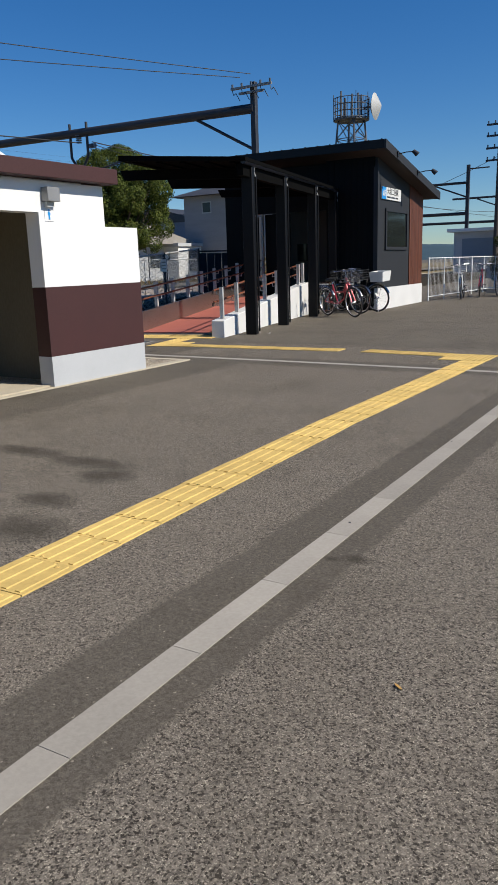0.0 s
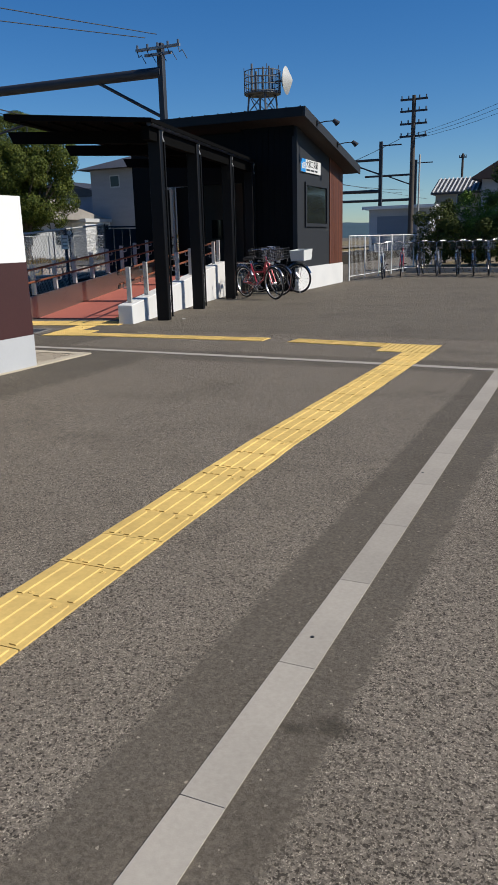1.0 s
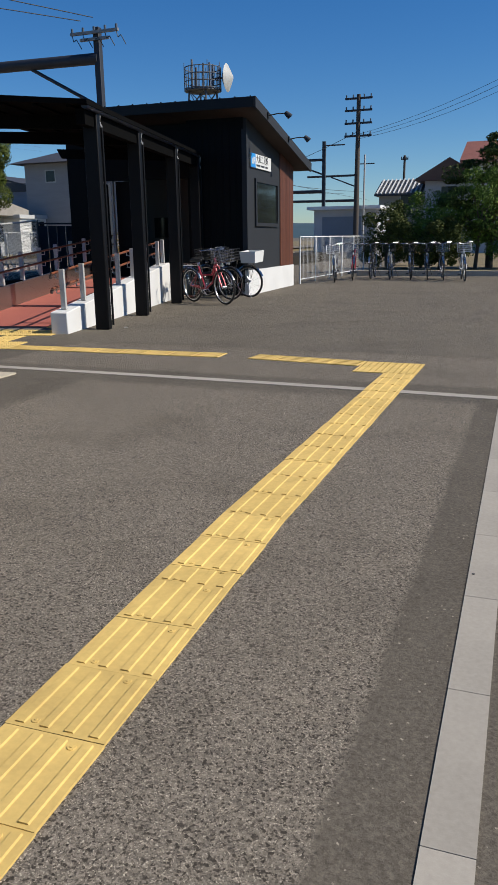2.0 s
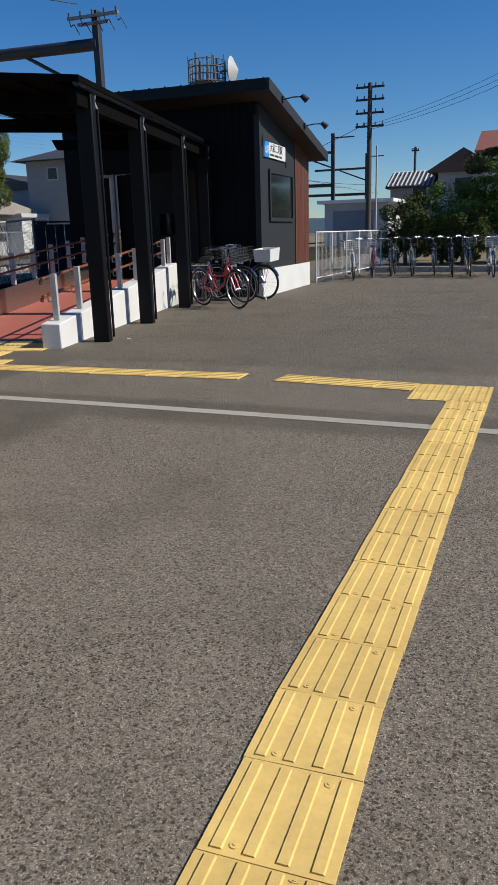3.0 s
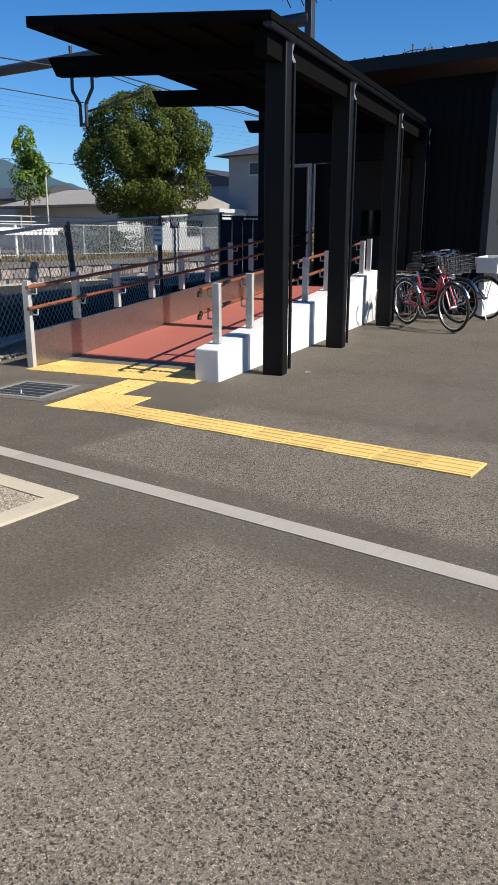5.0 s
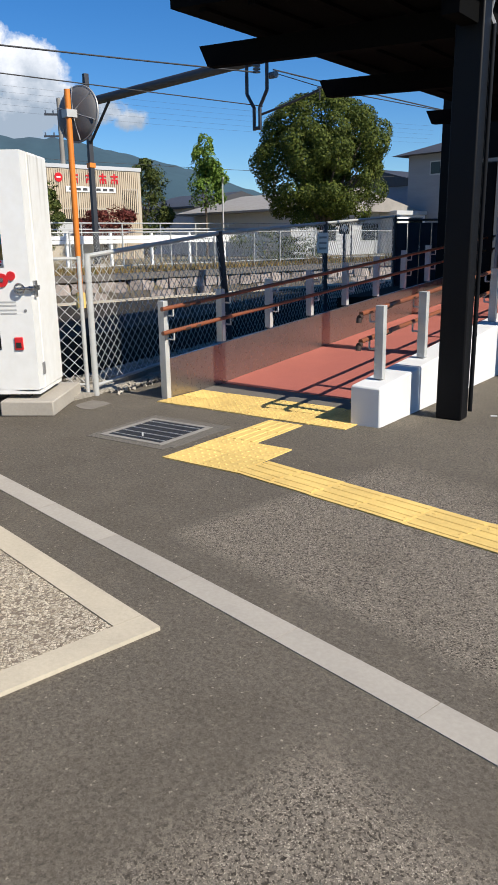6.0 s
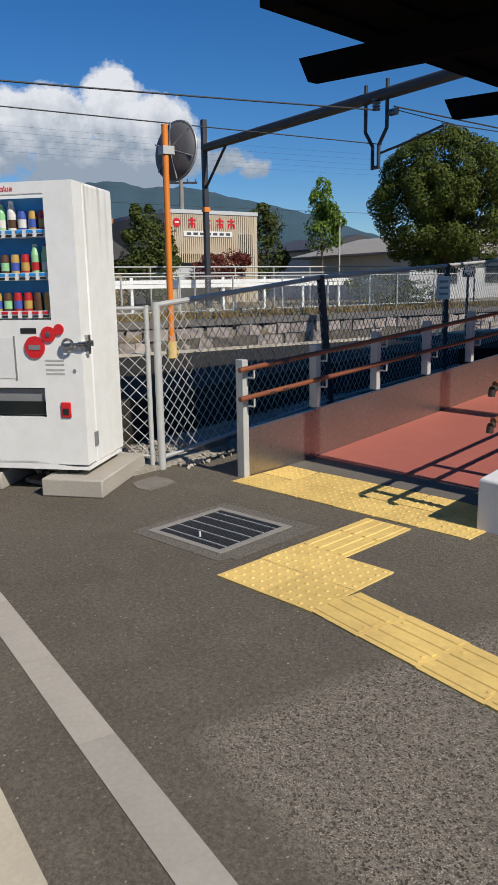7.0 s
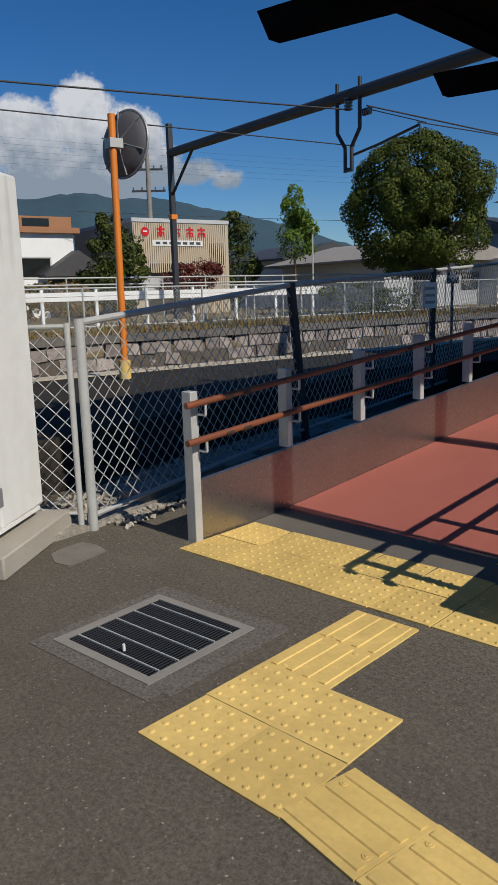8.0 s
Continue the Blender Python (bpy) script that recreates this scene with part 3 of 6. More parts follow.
# ---- drain channels ----
d = thing("drain_channel", pose(0, 0, 0), "flush pale concrete drain cover blocks laid end to end", "drain", kind="structure")
me = mesh_of("cover_block", (lambda q: (box(q, -0.057, 0.057, -0.2988, 0.2988, -0.08, 0.004), q)[1])(bmesh.new()), M_CONC)
for k in range(24):
    piece("cover_block", me, d, pose(-1.70 + 0.0085 * k, 9.03 - 0.6 * k, 0, rz=0.8) if k else pose(-1.70, 8.997, 0, rz=0.8) @ Matrix.Diagonal((1, 0.88, 1, 1)))
me = mesh_of("cover_block", (lambda q: (box(q, -0.2988, 0.2988, -0.060, 0.060, -0.08, 0.004), q)[1])(bmesh.new()), M_CONC)
for k in range(20):
    piece("cover_block", me, d, pose(-1.96 - 0.6 * k, 9.275 + 0.115 * (1 - max(0, 1 - k / 8) ** 2), 0, rz=-2.74 * max(0, 1 - k / 8)))

for x, y in ((-1.642, 4.10), (-1.695, 5.92)):
    rodpart("lifting_hole", (x, y, 0.0), (x, y, 0.0055), 0.0065, M_BLACKPL, d, "dark lifting hole", 10)

# ---- tactile paving ----
def bar_tile():
    bm = bmesh.new()
    box(bm, -0.149, 0.149, -0.151, 0.151, -0.02, 0.007)
    for k in range(4):
        x = -0.111 + 0.074 * k
        y = 0.138
        prism(bm, [(x - 0.0155, 0.0068), (x + 0.0155, 0.0068), (x + 0.012, 0.0115), (x - 0.012, 0.0115)], "y", -y, y)
    for x, y in ((0.074, 0.118), (-0.074, -0.118)):
        rod(bm, (x, y, 0.0068), (x, y, 0.0095), 0.0125, 10, 0.0115)
        rod(bm, (x, y, 0.0095), (x, y, 0.0115), 0.005, 8, 0.004)
    return mesh_of("tile", bm, M_YELLOW, False)


def dot_tile():
    bm = bmesh.new()
    box(bm, -0.149, 0.149, -0.149, 0.149, -0.02, 0.007)
    for i in range(5):
        for j in range(5):
            x, y = -0.118 + 0.059 * i, -0.118 + 0.059 * j
            rod(bm, (x, y, 0.0068), (x, y, 0.0122), 0.013, 8, 0.007)
    return mesh_of("tile", bm, M_YELLOW, False)


BAR, DOT = bar_tile(), dot_tile()
RL = pose(-7.5, 11.93, 0, rz=12.2)
tp = thing("tactile_path", pose(0, 0, 0), "yellow ribbed and dotted tactile paving tiles, worn", "tactile paving", kind="structure")
rng = random.Random(2)


def lay(me, m):
    piece("tile", me, tp, m @ pose(rng.uniform(-0.003, 0.003), rng.uniform(-0.002, 0.002), rng.uniform(-0.001, 0.0015), rng.uniform(-0.2, 0.2), rng.uniform(-0.2, 0.2), rng.uniform(-0.5, 0.5)))


def path_x(y):
    return -2.688 + 0.033 * max(0, 6.2 - y)


for k in range(15):
    y = 9.985 - 0.3005 * k
    lay(BAR, pose(path_x(y), y, 0, rz=1.8 if y < 6.2 else 0))
lay(BAR, pose(path_x(5.56), 5.558, 0, rz=1.8) @ Matrix.Diagonal((1, 0.44, 1, 1)))
for k in range(27):
    y = 5.338 - 0.3035 * k
    lay(BAR, pose(path_x(y), y, 0, rz=1.8))
for i in range(2):
    for j in range(2):
        lay(DOT, pose(-2.985 + 0.3 * i, 10.27 + 0.3 * j, 0))
        lay(DOT, RL @ pose(-0.355 - 0.3 * i, -1.29 + 0.3 * j, 0))
for k in range(4):
    lay(BAR, pose(-3.295 - 0.302 * k, 10.605 + 0.034 * k, 0, rz=83.5))
for k in range(9):
    lay(BAR, pose(-4.865 - 0.302 * k, 10.71 - 0.0095 * k, 0, rz=91.8))
for k in range(2):
    lay(BAR, RL @ pose(-0.655, -0.69 + 0.3 * k, 0))
for i in range(6):
    for j in range(2):
        lay(DOT, RL @ pose(-0.33 - 0.306 * i, -0.035 + 0.302 * j, 0.0))

# ---- drain grating ----
g = thing("drain_grating", pose(-8.576, 10.728, 0, rz=14.2) @ Matrix.Diagonal((1.035, 1.035, 1, 1)), "steel drain grating in a concrete frame flush with the asphalt", "drain grating")
for dims in ((-0.34, 0.35, -0.35, -0.28), (-0.34, 0.39, 0.28, 0.37), (-0.34, -0.28, -0.28, 0.28), (0.28, 0.39, -0.28, 0.28)):
    boxpart("rough_surround", (*dims, -0.05, 0.003), M_MORTAR, g, "rough mortar surround")
for dims in ((-0.28, 0.28, -0.28, -0.24), (-0.28, 0.28, 0.24, 0.28), (-0.28, -0.24, -0.24, 0.24), (0.24, 0.28, -0.24, 0.24)):
    boxpart("frame", (*dims, -0.05, 0.007), M_FRAME, g)
# Flat black sheet in place of the shade in an open pit.
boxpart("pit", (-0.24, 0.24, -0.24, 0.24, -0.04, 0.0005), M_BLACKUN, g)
for k in range(5):
    y = -0.19 + 0.095 * k
    boxpart("cross_bar", (-0.235, 0.235, y - 0.003, y + 0.003, 0.001, 0.008), M_GALV, g)
for k in range(30):
    x = -0.232 + 0.016 * k
    boxpart("bearing_bar", (x - 0.0014, x + 0.0014, -0.235, 0.235, 0.001, 0.006), M_DARKSTEEL, g)
rodpart("bolt", (0.02, -0.17, 0.008), (0.02, -0.17, 0.035), 0.006, M_WHITEPL, g)
bm = bmesh.new()
prism(bm, [(-9.80, 10.74), (-9.85, 10.83), (-9.88, 10.95), (-9.78, 11.0), (-9.65, 11.0), (-9.60, 10.88), (-9.56, 10.75), (-9.66, 10.71)], "z", -0.02, 0.004)
tagged(part("concrete_patch", bm, surface("rough_patch_mortar", (0.20, 0.18, 0.15), (0.12, 0.105, 0.09), 0.9, big=9, fine=90, relief=0.4)), "small rough concrete patch in the asphalt", "patch", kind="structure")
bm = bmesh.new()
box(bm, -0.024, 0.024, -0.012, 0.012, 0.0, 0.006, pose(-7.12, 12.84, 0.0, rz=20))
tagged(part("litter", bm, M_WHITEPL), "small white scrap of litter on the asphalt", "litter")

bm = bmesh.new()
prism(bm, [(-0.028, 0.0), (-0.01, -0.007), (0.02, -0.005), (0.03, 0.002), (0.012, 0.008), (-0.012, 0.007)], "z", 0.0, 0.003, pose(-0.93, 2.85, 0.003, 4, 3, -35) @ Matrix.Diagonal((0.65, 0.6, 1, 1)))
tagged(part("dry_leaf", bm, surface("dry_leaf_brown", (0.60, 0.36, 0.10), (0.40, 0.22, 0.06), 0.7, big=30, fine=90)), "small curled brown dry leaf on the asphalt", "leaf")

# ---- exposed aggregate slab beside the toilet ----
s = thing("paved_slab", pose(0, 0, 0), "exposed aggregate slab with pale concrete edging beside the toilet", "paving", kind="structure")
boxpart("aggregate", (-12.0, -6.30, -2.0, 8.96, -0.1, 0.010), M_EXPOSED, s)
boxpart("edging", (-6.30, -6.185, -2.0, 9.08, -0.1, 0.016), M_KERB, s)
boxpart("edging", (-9.4, -6.302, 8.96, 9.08, -0.1, 0.016), M_KERB, s)

# ---- ramp ----
rp = thing("access_ramp", RL, "red coated wheelchair ramp between a metal side wall and a white plinth", "ramp", kind="structure")


def rz_at(y):
    return 0.012 + max(0, min(y, 7.2) - 0.72) * 0.068


bm = bmesh.new()
prism(bm, [(0.72, -0.1), (0.72, 0.02), (6.4, rz_at(6.4)), (8.2, rz_at(6.4)), (8.2, -0.1)], "x", -2.02, -0.25)
part("ramp_floor", bm, M_RAMPFL, rp)
bm = bmesh.new()
prism(bm, [(0.3, -0.1), (0.3, 0.004), (0.72, 0.015), (0.72, -0.1)], "x", -2.02, -0.25)
part("ramp_lip", bm, M_LIP, rp)
bm = bmesh.new()
prism(bm, [(-0.02, -0.05), (-0.02, 0.345), (6.6, 0.78), (9.4, 0.78), (9.4, -0.05)], "x", -2.055, -2.025)
part("side_wall", bm, surface("ramp_side_steel", (0.40, 0.37, 0.34), (0.30, 0.27, 0.25), 0.30, 0.9, big=1.0, fine=40, relief=0.05), rp, "dull reddish metal side wall")
bm = bmesh.new()
prism(bm, [(0, -0.05), (0, 0.29), (0.02, 0.295), (5.72, 0.765), (5.72, -0.05)], "x", -0.24, 0.0)
part("plinth", bm, M_RENDER, rp, "white rendered plinth rising with the ramp", bevel=0.012)
for k in range(18):
    y = 0.62 + 0.302 * k
    for me_t, x in ((BAR, -0.43),):
        t_ob = piece("tile", me_t, rp, pose(x, y + 0.15, rz_at(y + 0.15) + 0.004, 3.9))


def handrail(name, x, ys, side, label):
    root = thing(name, RL, label, "handrail")
    foot = (lambda y: 0.30 + 0.0825 * y) if side > 0 else (lambda y: -0.02)
    for k, y in enumerate(ys):
        zt = 0.845 + 0.068 * max(0, y)
        base = foot(y) if (side > 0 or k == 0) else 0.36 + 0.066 * y
        boxpart("post", (x - 0.035, x + 0.035, y - 0.0275, y + 0.0275, base, zt), M_GALV, root, bevel=0.004)
        for dz in (-0.055, -0.255):
            bm = bmesh.new()
            hx = x - side * 0.10
            pipe(bm, [(x - side * 0.03, y + 0.02, zt + dz - 0.07), (hx, y + 0.02, zt + dz - 0.07), (hx, y + 0.02, zt + dz)], 0.008, 6)
            part("bracket", bm, M_GALV, root)
    hx = x - side * 0.10
    for dz in (0.79, 0.59):
        y0, y1 = ys[0] - 0.12, ys[-1] + 0.1
        rodpart("rail", (hx, y0, dz + 0.068 * y0 + 0.006), (hx, y1, dz + 0.068 * y1), 0.0185, M_RUST, root, "weathered rust red handrail", n=12)
        for y in (y0 + 0.28, y0 + 0.42, 2.0):
            rodpart("joint", (hx, y, dz + 0.068 * y), (hx, y + 0.06, dz + 0.068 * (y + 0.06)), 0.0205, M_TAPE, root, "dark joint sleeve", n=12)
        if side > 0:
            bm = bmesh.new()
            pipe(bm, [(hx, y0, dz - 0.008), (hx, y0 - 0.03, dz - 0.012), (hx, y0 - 0.035, dz - 0.05)], 0.02, 10)
            part("end_cap", bm, M_TAPE, root)
    return root


handrail("handrail", -2.0 - 0.045, [-0.03 + 0.792 * k for k in range(11)], -1, "two rust red rails on square galvanised posts along the ramp wall")
handrail("handrail", -0.12, [0.22, 0.98, 2.66, 3.5, 4.4, 5.22, 5.62], 1, "two rust red rails on square galvanised posts on the white plinth")

# ---- canopy ----
cp = thing("canopy", RL, "black steel canopy on square posts over the ramp", "canopy")
PX = 0.31
for y in (0.575, 2.54, 4.95, 7.0):
    boxpart("post", (PX - 0.1, PX + 0.1, y - 0.06, y + 0.08, 0.0, 2.93), M_BLACKST, cp, bevel=0.012)
    rodpart("downpipe", (PX + 0.11, y + 0.1, 2.7), (PX + 0.11, y + 0.1, 0.05), 0.017, M_BLACKST, cp)
    bm = bmesh.new()
    pipe(bm, [(PX + 0.11, y + 0.1, 2.7), (PX + 0.075, y + 0.1, 2.78), (PX + 0.11, y + 0.1, 2.93)], 0.016, 6)
    part("pipe_bend", bm, M_STEELGREY, cp)
rodpart("gutter", (PX + 0.1, 0.1, 2.955), (PX + 0.1, 7.0, 2.97), 0.045, surface("navy_gutter_paint", (0.022, 0.027, 0.048), (0.016, 0.02, 0.034), 0.35, big=4, fine=60, relief=0.05), cp, "navy painted gutter pipe", n=12)
for y in (0.98, 3.05, 5.95):
    bm = bmesh.new()
    prism(bm, [(-2.33, 3.06), (-2.24, 2.88), (PX, 2.76), (PX, 2.95)], "y", y - 0.05, y + 0.05)
    part("cross_beam", bm, M_BLACKUN, cp)
boxpart("edge_beam", (PX - 0.06, PX + 0.06, 0.2, 7.0, 2.74, 2.93), M_BLACKUN, cp)
bm = bmesh.new()
prism(bm, [(-1.86, 3.10), (-1.86, 3.19), (PX + 0.16, 3.01), (PX + 0.16, 2.95)], "y", 0.03, 7.0)
part("roof_sheet", bm, M_BLACKUN, cp)
for k in range(5):
    x = -1.6 + 0.45 * k
    boxpart("purlin", (x - 0.03, x + 0.03, 0.1, 6.9, 2.93 - 0.066 * (x - 0.3), 3.0 - 0.066 * (x - 0.3)), M_BLACKUN, cp)


for ob in cp.children:
    if ob.name.split(".")[0] not in ("post", "downpipe", "pipe_bend"):
        ob.matrix_basis = pose(0, 0, -0.06, 0.45)

# ---- station building ----
def roof_z(y):
    return 4.20 - (y - 19.15) * 0.187


SB = Matrix.Translation((-7.54, 19.03, 0)) @ Matrix.Rotation(radians(2.1), 4, "Z") @ Matrix.Diagonal((1.06, 0.926, 0.943, 1)) @ Matrix.Translation((7.75, -19.7, 0))
st = thing("station_building", SB, "small black clad station building with a sloping roof and wooden panel", "station")
bm = bmesh.new()
prism(bm, [(19.7, 0.0), (19.7, roof_z(19.7) - 0.18), (23.75, roof_z(23.75) - 0.18), (23.75, 0.0)], "x", -9.05, -7.84)
part("wall", bm, M_BLACKCL, st, "black metal clad wall")
for k in range(9):
    x = -9.0 + 0.145 * k
    boxpart("cladding_rib", (x, x + 0.012, 19.685, 19.702, 0.1, roof_z(19.7) - 0.19), M_BLACKCL, st)
bm = bmesh.new()
prism(bm, [(21.3, 0.0), (21.3, roof_z(21.3) - 0.18), (23.75, roof_z(23.75) - 0.18), (23.75, 0.0)], "x", -11.25, -9.06)
part("back_wall", bm, surface("olive_wall", (0.085, 0.08, 0.065), None, 0.8, big=1, fine=60), st, "dull olive inner wall")
boxpart("notice", (-10.5, -10.05, 21.27, 21.298, 1.35, 1.85), M_GLASS_D, st, "dark framed notice")
bm = bmesh.new()
prism(bm, [(19.75, 0.0), (19.75, roof_z(19.75) - 0.18), (20.05, roof_z(20.05) - 0.18), (20.05, 0.0)], "x", -11.9, -11.35)
part("west_wall", bm, M_BLACKCL, st)
for x in (-11.33, -10.86):
    boxpart("gate_frame", (x, x + 0.05, 19.72, 19.8, 0.3, 2.62), M_STEELGREY, st)
boxpart("gate_frame", (-11.33, -10.81, 19.72, 19.8, 2.62, 2.67), M_STEELGREY, st)
boxpart("gate_panel", (-11.27, -10.94, 19.74, 19.78, 0.42, 2.6), M_BLACKCL, st, "dark gate panel")
boxpart("gate_panel", (-10.80, -10.10, 19.86, 19.90, 0.42, 2.66), M_BLACKCL, st, "dark gate panel")
boxpart("header", (-11.35, -9.06, 19.76, 19.95, 2.68, roof_z(19.95) - 0.19), M_BLACKCL, st)
boxpart("landing", (-11.34, -9.06, 18.6, 23.7, -0.02, 0.40), M_CONC, st)
# east face
boxpart("grey_panel", (-7.84, -7.765, 19.70, 22.42, 0.58, 3.36), M_GREYCL, st, "dark grey flat panel")
boxpart("grey_panel", (-7.84, -7.768, 23.72, 23.75, 0.58, 3.12), M_GREYCL, st)
boxpart("corner_trim", (-7.85, -7.745, 19.66, 19.74, 0.58, 3.66), M_GREYCL, st)
bm = bmesh.new()
prism(bm, [(19.74, 3.362), (19.74, roof_z(19.74) - 0.2), (22.42, roof_z(22.42) - 0.2), (22.42, 3.362)], "x", -7.84, -7.768)
part("grey_panel", bm, M_GREYCL, st)
boxpart("base_course", (-7.86, -7.74, 19.70, 23.76, 0.0, 0.578), M_RENDER, st, "white rendered base course")
w = boxpart("window_1", (-7.764, -7.752, 20.36, 22.10, 1.66, 2.58), M_GLASS_D, st, "dark reflecting window pane")
for dims in ((20.28, 20.36, 1.58, 2.66), (22.10, 22.18, 1.58, 2.66), (20.36, 22.10, 1.58, 1.66), (20.36, 22.10, 2.58, 2.66)):
    boxpart("window_frame", (-7.764, -7.725, *dims), M_GREYCL, st)
for k in range(11):
    y = 22.43 + 0.1175 * k
    boxpart("slat", (-7.84, -7.745, y, y + 0.109, 0.582, roof_z(y) - 0.2), M_WOOD, st, "red brown vertical cedar slat")
# roof
rf = thing("station_roof", SB, "dark metal mono pitch roof with a brown soffit and deep eaves", "roof")
bm = bmesh.new()
prism(bm, [(19.13, roof_z(19.13) - 0.16), (19.13, roof_z(19.13)), (24.15, roof_z(24.15)), (24.15, roof_z(24.15) - 0.16)], "x", -12.0, -7.435)
part("roof_deck", bm, M_ROOF, rf)
bm = bmesh.new()
prism(bm, [(19.11, roof_z(19.11) - 0.2), (19.11, roof_z(19.11) + 0.015), (24.17, roof_z(24.17) + 0.015), (24.17, roof_z(24.17) - 0.2)], "x", -7.434, -7.39)
part("fascia", bm, M_GREYCL, rf, "dark grey metal fascia")
boxpart("fascia", (-12.0, -7.435, 19.10, 19.128, roof_z(19.1) - 0.2, roof_z(19.1) + 0.01), M_ROOF, rf)
bm = bmesh.new()
prism(bm, [(19.14, roof_z(19.14) - 0.185), (19.14, roof_z(19.14) - 0.165), (24.14, roof_z(24.14) - 0.165), (24.14, roof_z(24.14) - 0.185)], "x", -11.95, -7.44)
part("soffit", bm, M_SOFFIT, rf, "brown boarded soffit")
for k in range(15):
    x = -7.5 - 0.31 * k
    bm = bmesh.new()
    prism(bm, [(19.12, roof_z(19.12)), (19.12, roof_z(19.12) + 0.035), (24.1, roof_z(24.1) + 0.035), (24.1, roof_z(24.1))], "x", x - 0.012, x + 0.012)
    part("standing_seam", bm, M_ROOF, rf)


def spotlight(y, z):
    root = thing("sign_spotlight", SB @ pose(-7.39, y, z), "small black spotlight on an arm above the station sign", "spotlight", "sign spotlights")
    boxpart("bracket", (0, 0.03, -0.05, 0.05, -0.06, 0.06), M_BLACKPL, root)
    bm = bmesh.new()
    pipe(bm, [(0.03, 0, 0), (0.2, 0.02, 0.03), (0.38, 0.03, 0.025)], 0.013, 6)
    part("arm", bm, M_BLACKPL, root)
    rodpart("lamp_head", (0.355, 0.03, 0.05), (0.455, 0.05, -0.05), 0.042, M_DARKSTEEL, root, n=12, r2=0.065)


spotlight(20.0, 3.95)
spotlight(21.75, 3.64)
# sign
sg = thing("station_sign", SB @ pose(-7.762, 0, 0), "white station name sign with a blue emblem panel", "sign")
boxpart("board", (0, 0.03, 19.93, 21.53, 2.88, 3.19), M_WHITEPL, sg, bevel=0.004)
boxpart("emblem_panel", (0.031, 0.034, 19.93, 20.27, 2.882, 3.188), M_BLUEPL, sg, "blue emblem panel")
for dims in ((19.99, 20.03, 2.96, 3.08), (20.03, 20.09, 2.96, 2.99), (20.07, 20.10, 2.96, 3.11), (20.13, 20.16, 2.96, 3.11), (20.16, 20.23, 3.08, 3.11), (20.16, 20.23, 3.02, 3.05), (20.20, 20.23, 2.96, 3.03)):
    boxpart("emblem_bar", (0.035, 0.038, *dims), M_WHITEPL, sg)


def words(text, size, m, material, parent, name="lettering"):
    cu = bpy.data.curves.new("words", "FONT")
    cu.body, cu.size, cu.extrude = text, size, 0.001
    cu.align_x, cu.align_y = "LEFT", "BOTTOM_BASELINE"
    tmp = new("words", cu)
    bpy.context.view_layer.update()
    me = bpy.data.meshes.new_from_object(tmp.evaluated_get(bpy.context.evaluated_depsgraph_get()))
    bpy.data.objects.remove(tmp)
    me.materials.clear()
    me.materials.append(material)
    ob = new(name, me)
    ob.parent = parent
    ob.matrix_basis = m
    return ob


M_INK = surface("black_lettering", (0.02, 0.02, 0.022), None, 0.5, big=9, fine=90, relief=0.0)
words("大和二見駅", 0.19, Matrix(((0, 0, 1, 0.033), (1, 0, 0, 20.33), (0, 1, 0, 3.02), (0, 0, 0, 1))), M_INK, sg)
for k in range(3):
    boxpart("caption_bar", (0.031, 0.033, 20.34 + 0.35 * k, 20.34 + 0.35 * k + (0.3, 0.28, 0.2)[k], 2.925, 2.965), M_INK, sg)

# ---- toilet block ----
wc = thing("toilet_block", pose(0, 0, 0), "white and maroon painted public toilet with a maroon roof edge", "toilet")
WX = -6.2
for y0, y1, zs in ((6.62, 7.60, (0, 0.335, 1.06, 2.12)), (7.60, 8.16, (0, 0.335, 1.06, 1.69))):
    for k, (mt, nm) in enumerate(((M_GREYW, "base_band"), (M_MAROON, "maroon_band"), (M_WHITE, "white_wall"))):
        o = 0.006 if k == 0 else 0.003 if k == 1 else 0
        boxpart(nm, (WX - 0.19, WX + o, y0, y1, zs[k], zs[k + 1]), mt, wc)
boxpart("lintel", (WX - 0.19, WX, -1.0, 6.62, 1.81, 2.12), M_WHITE, wc)
boxpart("screen_wall", (-9.2, WX - 0.192, 7.98, 8.16, 0, 1.69), M_RENDER, wc)
boxpart("back_wall", (-9.3, -9.1, -1.0, 7.5, 0, 2.12), M_RENDER, wc)
# The dimness of the toilet interior is put into this brown colour.
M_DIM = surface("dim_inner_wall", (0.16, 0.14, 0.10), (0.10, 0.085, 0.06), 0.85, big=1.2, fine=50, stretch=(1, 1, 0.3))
boxpart("inner_wall", (-9.1, -6.75, 7.0, 7.15, 0.0, 2.12), M_DIM, wc, "brown stained inner wall coloured dim")
boxpart("partition", (-7.6, -7.5, 2.0, 7.0, 0.0, 2.12), M_DIM, wc, "brown stained partition coloured dim")
boxpart("end_wall", (-9.3, WX, -1.25, -1.0, 0, 2.12), M_RENDER, wc)
boxpart("ceiling_slab", (-9.3, -6.23, -1.1, 7.3, 2.122, 2.135), M_RENDER, wc)
boxpart("roof_edge", (-9.4, -6.05, -1.4, 7.70, 2.137, 2.295), M_MAROON, wc, "maroon roof edge", bevel=0.008)
boxpart("door_step", (-9.1, -6.25, 3.0, 6.61, 0.0, 0.03), M_KERB, wc)
bm = bmesh.new()
prism(bm, [(-6.55, 2.29), (-6.25, 2.29), (-6.25, 2.33), (-6.42, 2.42), (-7.2, 2.60), (-7.2, 2.29)], "y", -1.0, 6.32)
part("skylight", bm, M_WHITE, wc, "pale metal rooflight")
lb = thing("wall_lamp", pose(WX, 6.76, 1.985), "grey box wall lamp above the toilet entrance", "wall lamp")
